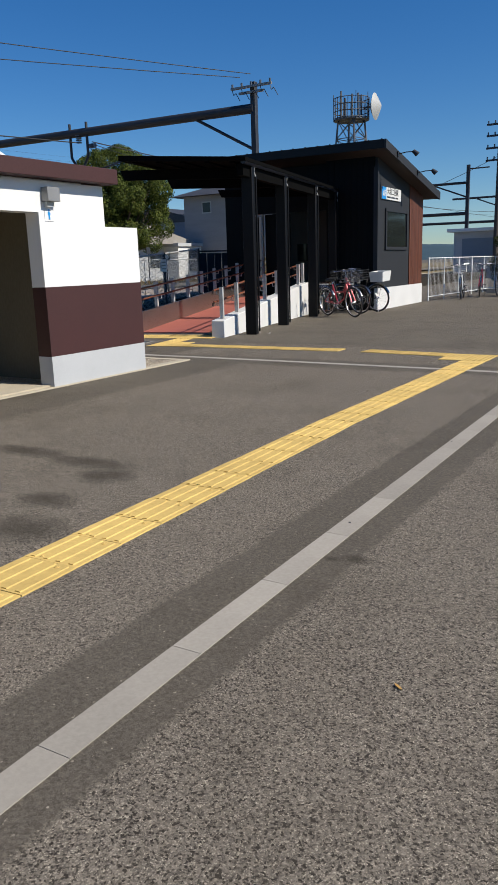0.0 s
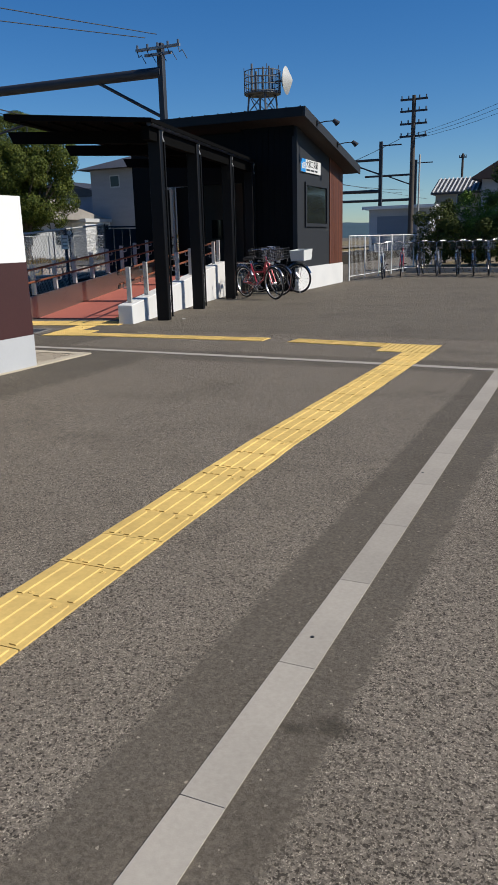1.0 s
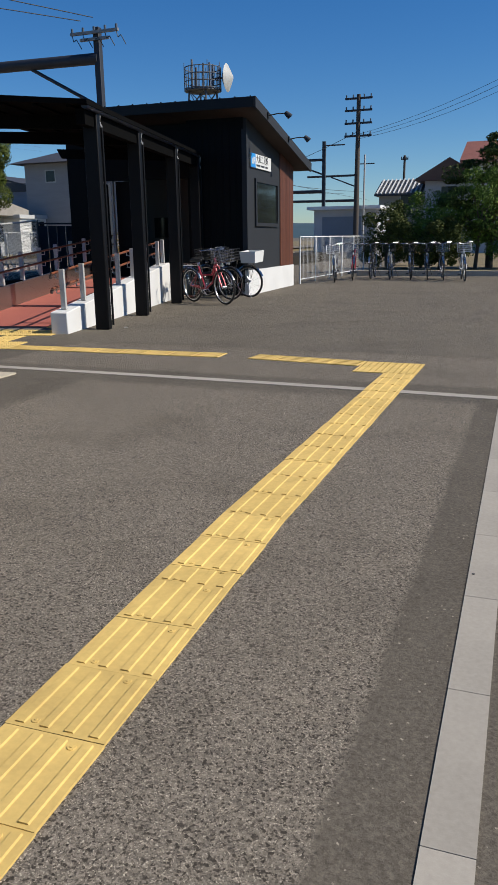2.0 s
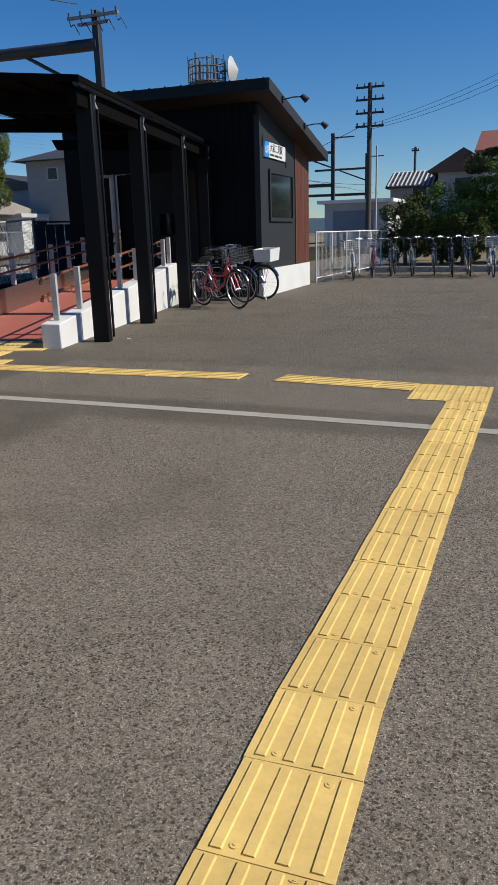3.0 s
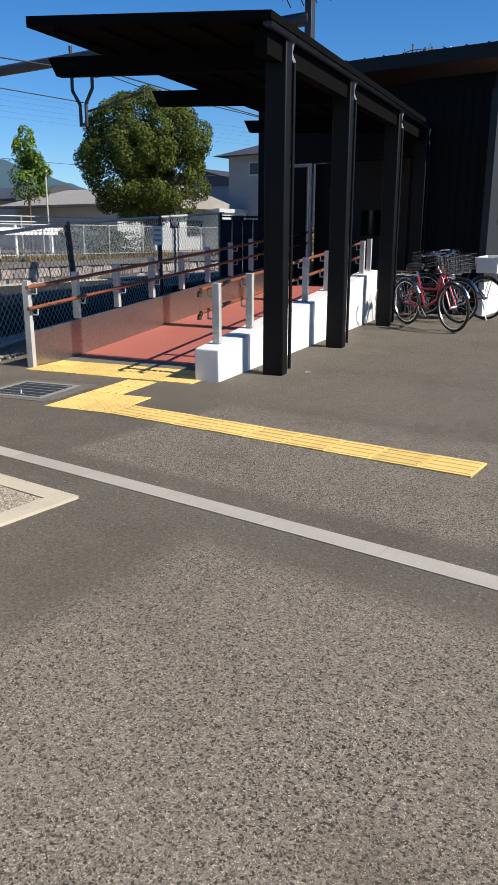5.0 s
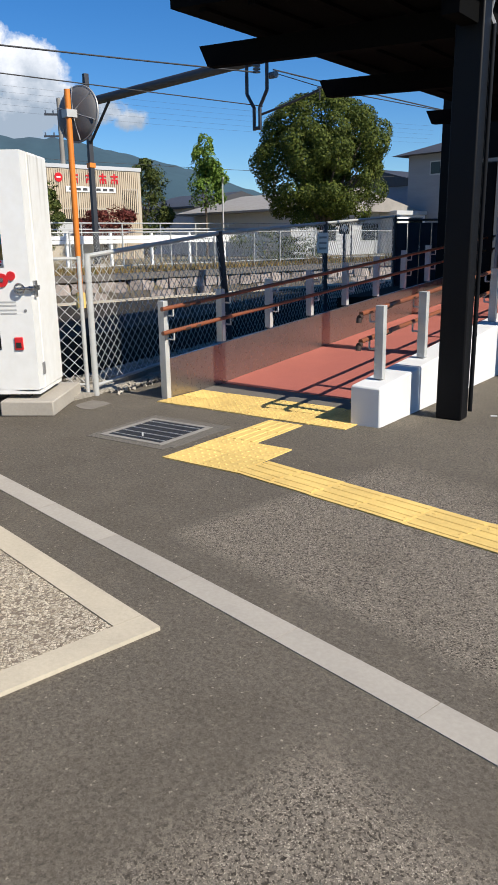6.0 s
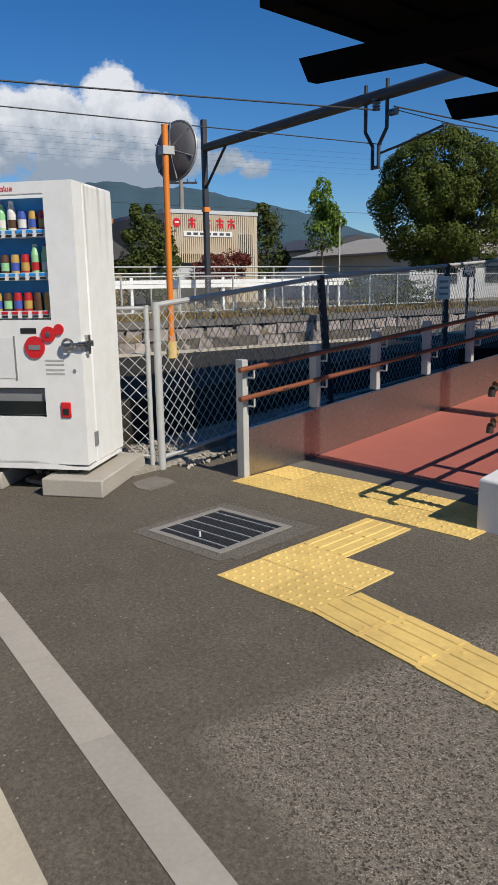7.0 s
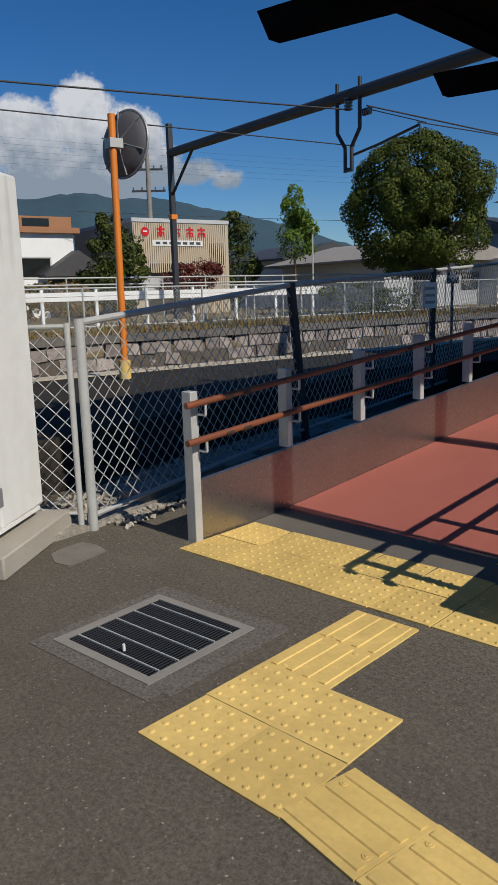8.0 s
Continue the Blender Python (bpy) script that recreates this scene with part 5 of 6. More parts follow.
# ---- houses ----
def house(name, x, y, w, d, h, rise, wall_m, roof_m, label, turn=0.0, eave=0.5, flat=False, ridge="x", wins=(), z0=0.0):
    """wins: (face, along, up, width, height)."""
    root = thing(name, pose(x, y, z0, rz=turn), label, "house")
    boxpart("wall", (-w / 2, w / 2, -d / 2, d / 2, 0, h), wall_m, root)
    bm = bmesh.new()
    if flat:
        box(bm, -w / 2 - eave, w / 2 + eave, -d / 2 - eave, d / 2 + eave, h, h + rise)
    elif ridge == "hip":
        a = [bm.verts.new(p) for p in ((-w / 2 - eave, -d / 2 - eave, h), (w / 2 + eave, -d / 2 - eave, h), (w / 2 + eave, d / 2 + eave, h), (-w / 2 - eave, d / 2 + eave, h))]
        k = max(0.3, w / 2 - d / 2)
        t1, t2 = bm.verts.new((-k, 0, h + rise)), bm.verts.new((k, 0, h + rise))
        for f in ((a[0], a[1], t2, t1), (a[1], a[2], t2), (a[2], a[3], t1, t2), (a[3], a[0], t1), (a[3], a[2], a[1], a[0])):
            bm.faces.new(f)
    elif ridge == "x":
        prism(bm, [(-d / 2 - eave, h - 0.1), (0, h + rise), (d / 2 + eave, h - 0.1), (d / 2 + eave, h - 0.22), (-d / 2 - eave, h - 0.22)], "x", -w / 2 - eave, w / 2 + eave)
    else:
        prism(bm, [(-w / 2 - eave, h - 0.1), (0, h + rise), (w / 2 + eave, h - 0.1), (w / 2 + eave, h - 0.22), (-w / 2 - eave, h - 0.22)], "y", -d / 2 - eave, d / 2 + eave)
    part("roof", bm, roof_m, root)
    for face, u, v, ww, hh in wins:
        if face == "s":
            dims, fr = (u - ww / 2, u + ww / 2, -d / 2 - 0.02, -d / 2 + 0.05, v, v + hh), (u - ww / 2 - 0.08, u + ww / 2 + 0.08, -d / 2 - 0.012, -d / 2 + 0.05, v - 0.08, v + hh + 0.08)
        else:
            dims, fr = (w / 2 - 0.05, w / 2 + 0.02, u - ww / 2, u + ww / 2, v, v + hh), (w / 2 - 0.05, w / 2 + 0.012, u - ww / 2 - 0.08, u + ww / 2 + 0.08, v - 0.08, v + hh + 0.08)
        wo = boxpart("window", fr, M_GALV, root)
        boxpart("pane", dims, M_GLASS_D, wo)
    return root


house("beige_house", -47, 30.75, 8, 6.0, 5.25, 0.2, M_BEIGE, M_GREYW, "two storey beige corrugated shop building with a brown sign band", flat=True, eave=0.05, wins=(("e", 2.2, 3.0, 1.0, 1.2), ("e", -0.8, 2.2, 2.6, 0.9)))
hb = bpy.data.objects["beige_house"]
M_RIB = surface("tan_siding", (0.52, 0.43, 0.31), (0.42, 0.34, 0.24), 0.75, big=0.7, fine=30, relief=0.2)
for k in range(45):
    boxpart("siding_rib", (4.005, 4.045, -2.95 + 0.13 * k, -2.88 + 0.13 * k, 0.2 if k > 22 else 2.6, 5.2), M_RIB, hb)
rodpart("sign_mark", (4.05, -2.3, 4.75), (4.07, -2.3, 4.75), 0.24, M_REDPL, hb, "round red sign mark", 16)
boxpart("sign_bar", (4.071, 4.08, -2.42, -2.18, 4.72, 4.8), M_WHITEPL, hb)
for u in (-1.35, -0.4, 0.45, 1.2):
    for du, z0, z1, w in ((0, 4.5, 5.05, 0.05), (0, 4.86, 4.94, 0.24), (0, 4.68, 4.75, 0.2), (-0.18, 4.5, 4.72, 0.035), (0.18, 4.5, 4.72, 0.035)):
        boxpart("sign_bar", (4.05, 4.07 + 0.002 * w, u + du - w, u + du + w, z0, z1), M_REDPL, hb)
boxpart("banner", (4.05, 4.07, -1.9, 1.25, 4.02, 4.32), M_WHITEPL, hb, "white banner with dark bars")
for k in range(7):
    boxpart("banner_bar", (4.071, 4.075, -1.7 + 0.42 * k, -1.42 + 0.42 * k, 4.1, 4.24), M_TILE, hb)
boxpart("balcony", (4.0, 4.5, -2.9, 0.0, 1.6, 2.4), M_GREYW, hb)
house("orange_house", -52, 23.0, 9, 6.5, 4.95, 0.3, M_WHITE, M_BEIGED, "white and orange house with a flat roof", flat=True, eave=0.3, wins=(("e", 1.0, 2.6, 1.6, 1.0), ("e", -1.5, 2.6, 1.2, 1.0)))
boxpart("orange_band", (-4.5, 4.5, -3.2, 3.2, 5.251, 5.85), M_BEIGED, bpy.data.objects["orange_house"])
for y0 in (-2.6, 0.4):
    boxpart("band_window", (4.5, 4.53, y0, y0 + 1.5, 5.32, 5.74), M_GLASS_D, bpy.data.objects["orange_house"])
house("brown_shed", -49, 26.1, 4, 3, 2.8, 1.2, surface("brown_boards", (0.10, 0.075, 0.06), None, 0.8, stretch=(6, 6, 0.5)), M_TILE, "dark brown boarded shed with a pitched roof")
house("low_house", -40.3, 44.0, 9, 10, 3.1, 1.15, M_GREYW, surface("pale_tile", (0.32, 0.30, 0.27), (0.22, 0.2, 0.18), 0.8, big=2, fine=20, relief=0.4, depth=0.02), "low pale roofed building beside the railway", eave=0.9, ridge="x", wins=(("e", -2, 1.2, 1.6, 1.0), ("e", 2, 1.2, 1.6, 1.0)))
house("white_shed", -37.3, 49, 5.5, 4, 2.7, 0.25, M_WHITE, M_GREYW, "white low shed with a flat roof", flat=True, eave=0.15, wins=(("s", -1.2, 1.2, 0.9, 0.8), ("e", 0, 0.9, 1.4, 1.6)))
house("grey_house", -41.0, 57, 9, 9, 5.0, 1.1, M_BLUEGR, M_TILE, "blue grey gabled house", ridge="y", eave=0.15, wins=())
house("grey_house", -32.0, 53.5, 8, 7, 6.4, 1.5, surface("pale_grey_siding", (0.29, 0.29, 0.295), (0.23, 0.23, 0.235), 0.7, big=0.7, fine=40, stretch=(1, 1, 5)), M_TILE, "pale grey two storey house with a hipped tiled roof", ridge="hip", eave=0.8, wins=(("s", -1.9, 5.2, 0.7, 0.7), ("s", 1.6, 4.8, 1.2, 1.0)))
house("grey_house", -52, 46, 7, 8, 3.8, 1.0, M_GREYW, M_TILE, "low grey roofed house beyond the railway")
house("equipment_shed", -12.3, 49.5, 3.6, 4.2, 2.75, 0.18, M_GREYW, M_WHITE, "white flat roofed railway equipment shed with a grey door", flat=True, eave=0.35, wins=(("e", 0.0, 1.6, 0.7, 0.7),))
boxpart("shutter", (-1.3, 1.0, -2.13, -2.1, 0.0, 2.35), M_BLUEGR, bpy.data.objects["equipment_shed"], "grey shutter door")
house("tiled_house", -10.8, 61.5, 3.6, 5, 4.2, 1.0, M_BEIGE, M_TILE, "cream house with a grey ribbed tile roof", eave=0.3, wins=(("s", 0.2, 3.2, 0.9, 0.8),))
house("tiled_house", -7.6, 60.5, 3.2, 6, 5.0, 1.2, M_GREYW, surface("brown_tile", (0.16, 0.09, 0.065), (0.1, 0.06, 0.045), 0.7, big=3, fine=25, relief=0.4, depth=0.02), "house with a brown tile roof", ridge="y", eave=0.6, wins=(("s", 0.0, 3.4, 1.0, 1.0),))
house("tiled_house", -3.3, 58, 5.5, 7, 5.8, 1.4, M_GREYW, M_REDTILE, "pale house with a red tile roof", ridge="x", eave=0.6, wins=(("s", -1.2, 4.3, 0.8, 1.0), ("s", 1.0, 4.3, 1.1, 1.0)))
th = bpy.data.objects["tiled_house"]
for k in range(14):
    u = -1.95 + 0.3 * k
    rodpart("roof_rib", (u, -2.78, 4.13), (u, 0.0, 5.24), 0.06, M_GREYW, th, n=6)
rngh = random.Random(31)
for k in range(10):
    house("far_house", -70 - rngh.uniform(0, 50), 20 + 14 * k, 9, 8, rngh.uniform(3, 5), 1.4, M_GREYW, M_TILE, "distant tiled house beyond the railway", turn=rngh.uniform(-20, 20))

# guard rail of the road behind the railway
gr = thing("guard_rail", pose(-31.5, 0, 0.35), "white steel guard rail along the road", "guard rail")
for z in (0.99, 1.15):
    boxpart("beam", (0, 0.06, 8, 33.5, z - 0.072, z + 0.072), M_WHITE, gr)
for k in range(13):
    boxpart("post", (-0.1, 0.0, 8.5 + 2 * k - 0.05, 8.5 + 2 * k + 0.05, 0, 1.35), M_WHITE, gr)
rr = thing("pipe_rail", pose(-33.0, 0, 0.35), "green grey pipe railing behind the guard rail", "railing")
for z in (1.5, 1.75):
    rodpart("rail", (0, 5, z), (0, 40, z), 0.03, M_GALV, rr)
for k in range(17):
    rodpart("post", (0, 6 + 2 * k, 0), (0, 6 + 2 * k, 1.75), 0.03, M_GALV, rr)
ps = thing("round_sign", pose(-26.4, 33.4, 0.44), "small dark round sign on a thin post", "sign")
rodpart("post", (0, 0, 0), (0, 0, 1.75), 0.03, M_DARKSTEEL, ps)
boxpart("plate", (-0.02, 0.02, -0.16, 0.16, 1.5, 1.85), M_DARKSTEEL, ps, bevel=0.03)
sl = thing("street_lamp", pose(-40, 37.5, 0.3), "slim grey street lamp", "street lamp")
rodpart("shaft", (0, 0, 0), (0, 0, 4.3), 0.05, M_GALV, sl)
rodpart("head", (0, 0, 4.3), (0.7, -0.5, 4.5), 0.05, M_GALV, sl)

# ---- station side fence, pipes and garden ----
wf = thing("white_fence", pose(0, 0, 0), "pale grey steel mesh fence beyond the station", "fence")
A, B = Vector((-7.66, 23.35, 0)), Vector((-7.3, 33.0, 0))
n = 7
for k in range(n + 1):
    p0 = A.lerp(B, k / n)
    rodpart("post", p0, p0 + Vector((0, 0, 1.27)), 0.022, M_WHITE, wf)
    if k < n:
        p1 = A.lerp(B, (k + 1) / n)
        for z in (0.12, 1.25):
            rodpart("rail", p0 + Vector((0, 0, z)), p1 + Vector((0, 0, z)), 0.014, M_WHITE, wf, n=6)
        bm = bmesh.new()
        for j in range(12):
            c = p0.lerp(p1, (j + 0.5) / 12)
            rod(bm, c + Vector((0, 0, 0.12)), c + Vector((0, 0, 1.25)), 0.0028, 4)
        part("mesh", bm, M_WHITE, wf, kind="stuff")
bed = thing("garden_bed", pose(0, 0, 0), "raised planting bed with a low dark kerb", "garden bed", kind="structure")
boxpart("kerb", (-7.1, 6, 27.9, 28.1, 0, 0.16), M_CONC, bed)
boxpart("soil", (-7.1, 6, 28.1, 56, 0, 0.12), M_DRYGRASS, bed)

# ---- trees and shrubs ----
def clipped_tree(x, y, z0, seed):
    """A dense clipped crown of many leaf clumps set round a shaded core, over a forked trunk."""
    rng = random.Random(seed)
    root = thing("camphor_tree", pose(x, y, z0), "round dense dark green clipped tree", "tree")
    bm = bmesh.new()
    rod(bm, (0, 0, -0.05), (0.1, 0, 1.5), 0.28, 10, 0.2)
    for k in range(9):
        a = k * 2.4
        mid = Vector((0.9 * math.cos(a), 0.9 * math.sin(a), 2.5 + 0.1 * k))
        rod(bm, (0.1, 0, 1.3 + 0.03 * k), mid, 0.12, 7, 0.08)
        rod(bm, mid, Vector((2.0 * math.cos(a + 0.2), 2.0 * math.sin(a + 0.2), 3.6 + 0.25 * k)), 0.08, 6, 0.02)
    part("trunk", bm, M_BARK, root)
    bm = bmesh.new()
    R, H, C = 2.45, 2.2, Vector((0, 0, 4.6))
    leafy(bm, [(C, (R * 0.8, R * 0.8, H * 0.78)), (Vector((0, 0, 2.9)), (1.5, 1.5, 0.9))], 20000, 0.085, rng)
    n = 96
    for k in range(n):
        w = 1 - 2 * (k + 0.5) / n
        a = k * 2.39996 + rng.uniform(-0.25, 0.25)
        u = math.sqrt(1 - w * w)
        d = Vector((u * math.cos(a), u * math.sin(a), w))
        wide = 1 + 0.16 * noise.noise(d * 1.6 + Vector((3, 1, 7)))
        c = C + Vector((d.x * R, d.y * R, d.z * H)) * wide * rng.uniform(0.93, 1.06)
        if w < -0.45:
            c.z -= rng.uniform(0.0, 0.7)
        r = rng.uniform(0.42, 0.82)
        for _ in range(int(1700 * r * r)):
            e = (d * 0.55 + Vector((rng.gauss(0, 1), rng.gauss(0, 1), rng.gauss(0.12, 1))).normalized()).normalized()
            p = c + Vector((e.x, e.y, e.z * 0.9)) * r * rng.uniform(0.72, 1.06)
            sz = rng.uniform(0.035, 0.072)
            nrm = (e + Vector((rng.gauss(0, 0.42), rng.gauss(0, 0.42), rng.gauss(0.15, 0.42)))).normalized()
            q = nrm.to_track_quat("Z", "Y").to_matrix() @ Matrix.Rotation(rng.uniform(0, 6.28), 3, "Z")
            bm.faces.new([bm.verts.new(p + q @ Vector(v)) for v in ((-sz, 0, 0), (0, -sz * 0.6, 0.2 * sz), (sz, 0, 0), (0, sz * 0.6, 0.2 * sz))])
    part("crown", bm, M_LEAF, root, kind="stuff")


clipped_tree(-29.0, 34.3, 0.35, 11)
tree("young_tree", -41, 37.0, 0.3, 3.0, 0.09, [((0, 0, 4.0), (1.2, 1.2, 1.4)), ((0, 0, 5.4), (0.9, 0.9, 1.1)), ((0, 0, 6.4), (0.5, 0.5, 0.8)), ((0.2, 0.6, 4.6), (0.9, 0.9, 0.9))], 9000, 0.08, M_LEAF2, "slim light green young tree", 12)
tree("red_maple", -41.5, 30.3, 0.3, 0.9, 0.10, [((0, 0, 2.0), (1.7, 1.9, 0.9)), ((0, 0.8, 2.3), (1.0, 1.0, 0.8)), ((0, -0.8, 1.8), (1.1, 1.1, 0.8))], 7000, 0.07, M_LEAFR, "low dark red maple", 13)
tree("conifer", -42, 26.1, 0.3, 2.0, 0.13, [((0, 0, 1.8), (1.9, 2.0, 1.5)), ((0, 0.2, 3.3), (1.5, 1.6, 1.4)), ((0, 0, 4.3), (0.8, 0.9, 1.0))], 20000, 0.075, M_LEAF3, "dense dark green tree beside the shop", 14)
tree("conifer", -44.5, 35.0, 0.3, 2.0, 0.13, [((0, 0, 3.0), (1.8, 1.8, 2.2)), ((0, 0.3, 4.6), (1.4, 1.5, 1.3)), ((0, -0.4, 1.5), (1.5, 1.5, 1.2))], 14000, 0.08, M_LEAF3, "dark olive green tree behind the shop", 15)
tree("hedge_bush", -40.5, 22.9, 0.3, 0.6, 0.08, [((0, 0, 1.1), (1.4, 2.0, 1.0)), ((0, -2.2, 0.9), (1.4, 1.6, 0.9))], 2400, 0.13, M_LEAFD, "yellowing hedge bush by the road", 16, "bush")
tree("hedge_bush", -27.4, 29.2, 0.4, 0.4, 0.05, [((0, 0, 0.7), (0.5, 1.9, 0.65)), ((0, 2.2, 0.6), (0.5, 1.4, 0.6))], 3400, 0.06, M_LEAF3, "thick green climbing bush on the fence", 17, "bush")
tree("hedge_bush", -24.6, 42.5, 0.4, 0.4, 0.05, [((0, 0, 0.7), (0.9, 2.2, 0.7)), ((0.3, 3.0, 0.8), (0.8, 1.6, 0.8))], 2000, 0.08, M_LEAFD, "dry yellow bush by the track", 18, "bush")
for k, (x, y, h, rx, lf, sd) in enumerate(((-6.6, 30.4, 2.2, 0.9, M_LEAF3, 21), (-5.5, 31.0, 2.6, 1.2, M_LEAF2, 22), (-3.6, 30.6, 3.3, 1.4, M_LEAF2, 23), (-1.6, 31.2, 3.2, 1.6, M_LEAF3, 24), (-6.9, 33.5, 1.7, 1.0, M_LEAFD, 25), (0.8, 30.6, 3.0, 1.5, M_LEAF2, 26), (-4.7, 29.8, 1.7, 0.8, M_LEAF3, 27))):
    tree("garden_shrub", x, y, 0.1, h * 0.5, 0.07, [((0, 0, h * 0.62), (rx, rx * 0.8, h * 0.40)), ((-rx * 0.5, 0.2, h * 0.38), (rx * 0.8, rx * 0.7, h * 0.32)), ((rx * 0.5, -0.2, h * 0.45), (rx * 0.8, rx * 0.7, h * 0.35)), ((0.1, 0, h * 0.85), (rx * 0.55, rx * 0.5, h * 0.22))], 15000, 0.036, lf, "bushy green garden shrub behind the bicycles", sd, "shrub", limbs=7)
tree("garden_pine", -3.2, 31.5, 0.1, 2.6, 0.14, [((-0.9, 0, 3.2), (1.0, 0.9, 0.4)), ((0.5, 0.2, 3.7), (1.3, 1.0, 0.45)), ((-0.6, -0.3, 2.35), (1.3, 1.0, 0.45)), ((0.9, 0, 2.7), (1.3, 1.1, 0.5)), ((0, 0, 1.5), (1.6, 1.2, 0.7)), ((0.2, 0, 4.2), (0.7, 0.7, 0.35))], 26000, 0.05, M_LEAF3, "dark green garden pine in layered pads behind the bicycles", 41, limbs=8, clumps=8)
ps = thing("platform_sign", Matrix.Translation((-14.2, 19.1, 0.395)) @ Matrix.Rotation(radians(-38), 4, "Z"), "small black platform position sign with a white diamond and figure 2", "sign")
rodpart("post", (0, 0, 0), (0, 0, 1.2), 0.022, M_DARKSTEEL, ps)
boxpart("plate", (0.022, 0.034, -0.1, 0.1, 1.02, 1.24), M_BLACKPL, ps, bevel=0.003)
bm = bmesh.new()
box(bm, 0.035, 0.037, -0.055, 0.055, -0.055, 0.055, Matrix.Translation((0, 0, 1.13)) @ Matrix.Rotation(radians(45), 4, "X"))
part("diamond", bm, M_WHITEPL, ps)
words("2", 0.11, Matrix(((0, 0, 1, 0.0385), (1, 0, 0, -0.03), (0, 1, 0, 1.092), (0, 0, 0, 1))), M_INK, ps, "figure")
rng = random.Random(77)
bm = bmesh.new()
for k in range(5000):
    x, y = rng.uniform(-26.6, -22.8), rng.uniform(9, 45)
    h = rng.uniform(0.04, 0.22) * (1.5 if noise.noise(Vector((x, y, 0)) * 0.5) > 0.1 else 0.7)
    a = rng.uniform(0, 6.28)
    s = 0.02
    p = Vector((x, y, 0.44))
    bm.faces.new([bm.verts.new(p + Vector(v)) for v in ((s * math.cos(a), s * math.sin(a), 0), (-s * math.cos(a), -s * math.sin(a), 0), (rng.uniform(-0.06, 0.06), rng.uniform(-0.06, 0.06), h))])
tagged(part("dry_grass", bm, M_LEAFD), "dry yellow brown grass tufts on the far platform", "grass", kind="stuff")


# ---- bicycles ----
def bicycle(m, paint, label, basket=None, box_m=None, steer=0.0, lean=6.0):
    """Front wheel towards local +x; wheels 1.06 m apart."""
    root = thing("bicycle", m @ Matrix.Rotation(radians(lean), 4, "X"), label, "bicycle", "parked bicycles")
    R = 0.335
    qx = Matrix.Rotation(radians(90), 3, "X")
    for x in (0.0, 1.06):
        wh = new("wheel")
        wh.parent = root
        wh.empty_display_size = 0.1
        c = Vector((x, 0, R))
        bm = bmesh.new()
        ring(bm, c, qx, R - 0.018, 0.018, 30, 6)
        part("tyre", bm, M_TYRE, wh)
        bm = bmesh.new()
        ring(bm, c, qx, R - 0.042, 0.010, 30, 5)
        part("rim", bm, M_CHROME, wh)
        bm = bmesh.new()
        for k in range(18):
            a = k * math.tau / 18
            rod(bm, c + Vector((0.02 * math.cos(a + 1), 0.02 * (-1) ** k, 0.02 * math.sin(a + 1))), c + Vector(((R - 0.045) * math.cos(a), 0, (R - 0.045) * math.sin(a))), 0.0018, 3)
        part("spokes", bm, M_CHROME, wh)
        rodpart("hub", c + Vector((0, -0.05, 0)), c + Vector((0, 0.05, 0)), 0.022, M_CHROME, wh)
        bm = bmesh.new()
        rims = []
        for k in range(10):
            a = radians(20 + k * 15)
            rims.append([bm.verts.new(c + Vector((-(R + h) * math.cos(a), w, (R + h) * math.sin(a)))) for w, h in ((-0.026, 0.006), (-0.012, 0.026), (0.012, 0.026), (0.026, 0.006))])
        for u, v in zip(rims, rims[1:]):
            for q in range(3):
                bm.faces.new((u[q], u[q + 1], v[q + 1], v[q]))
        part("mudguard", bm, M_CHROME, root)
    bb = Vector((0.45, 0, 0.28))
    bm = bmesh.new()
    seat, head = Vector((0.28, 0, 0.72)), Vector((0.86, 0, 0.78))
    rod(bm, bb, seat, 0.016, 8)
    pipe(bm, [bb, Vector((0.72, 0, 0.42)), head], 0.019, 8)
    pipe(bm, [seat * 0.6 + bb * 0.4, Vector((0.7, 0, 0.56)), head + Vector((0, 0, 0.03))], 0.016, 8)
    rod(bm, head - Vector((-0.02, 0, 0.06)), head + Vector((-0.03, 0, 0.1)), 0.021, 8)
    for s in (-0.05, 0.05):
        rod(bm, bb + Vector((0, s * 0.4, 0)), Vector((0, s, R)), 0.010, 6)
        rod(bm, seat - Vector((0, 0, 0.1)), Vector((0, s, R)), 0.009, 6)
        rod(bm, head - Vector((-0.02, -s * 0.8, 0.05)), Vector((1.06, s, R)), 0.012, 6)
    part("frame", bm, paint, root)
    bm = bmesh.new()
    rod(bm, head, head + Vector((-0.04, 0, 0.22)), 0.012, 8)
    for s in (-1, 1):
        pipe(bm, [head + Vector((-0.04, 0, 0.22)), head + Vector((0.02, 0.12 * s, 0.26)), head + Vector((-0.08, 0.25 * s, 0.26)), head + Vector((-0.22, 0.27 * s, 0.24))], 0.011, 8)
    part("handlebar", bm, M_CHROME, root)
    for s in (-1, 1):
        rodpart("grip", head + Vector((-0.12, 0.262 * s, 0.254)), head + Vector((-0.23, 0.27 * s, 0.24)), 0.017, M_BLACKPL, root)
    bm = bmesh.new()
    prism(bm, [(0.12, -0.09), (0.12, 0.09), (0.26, 0.07), (0.40, 0.02), (0.40, -0.02), (0.26, -0.07)], "z", 0.80, 0.86)
    part("saddle", bm, M_BLACKPL, root, bevel=0.02)
    rodpart("seat_post", seat, seat + Vector((-0.02, 0, 0.09)), 0.013, M_CHROME, root)
    bm = bmesh.new()
    ring(bm, bb + Vector((0, -0.05, 0)), qx, 0.085, 0.008, 20, 5)
    rod(bm, bb + Vector((0, -0.06, 0)), bb + Vector((0.12, -0.07, -0.11)), 0.01, 6)
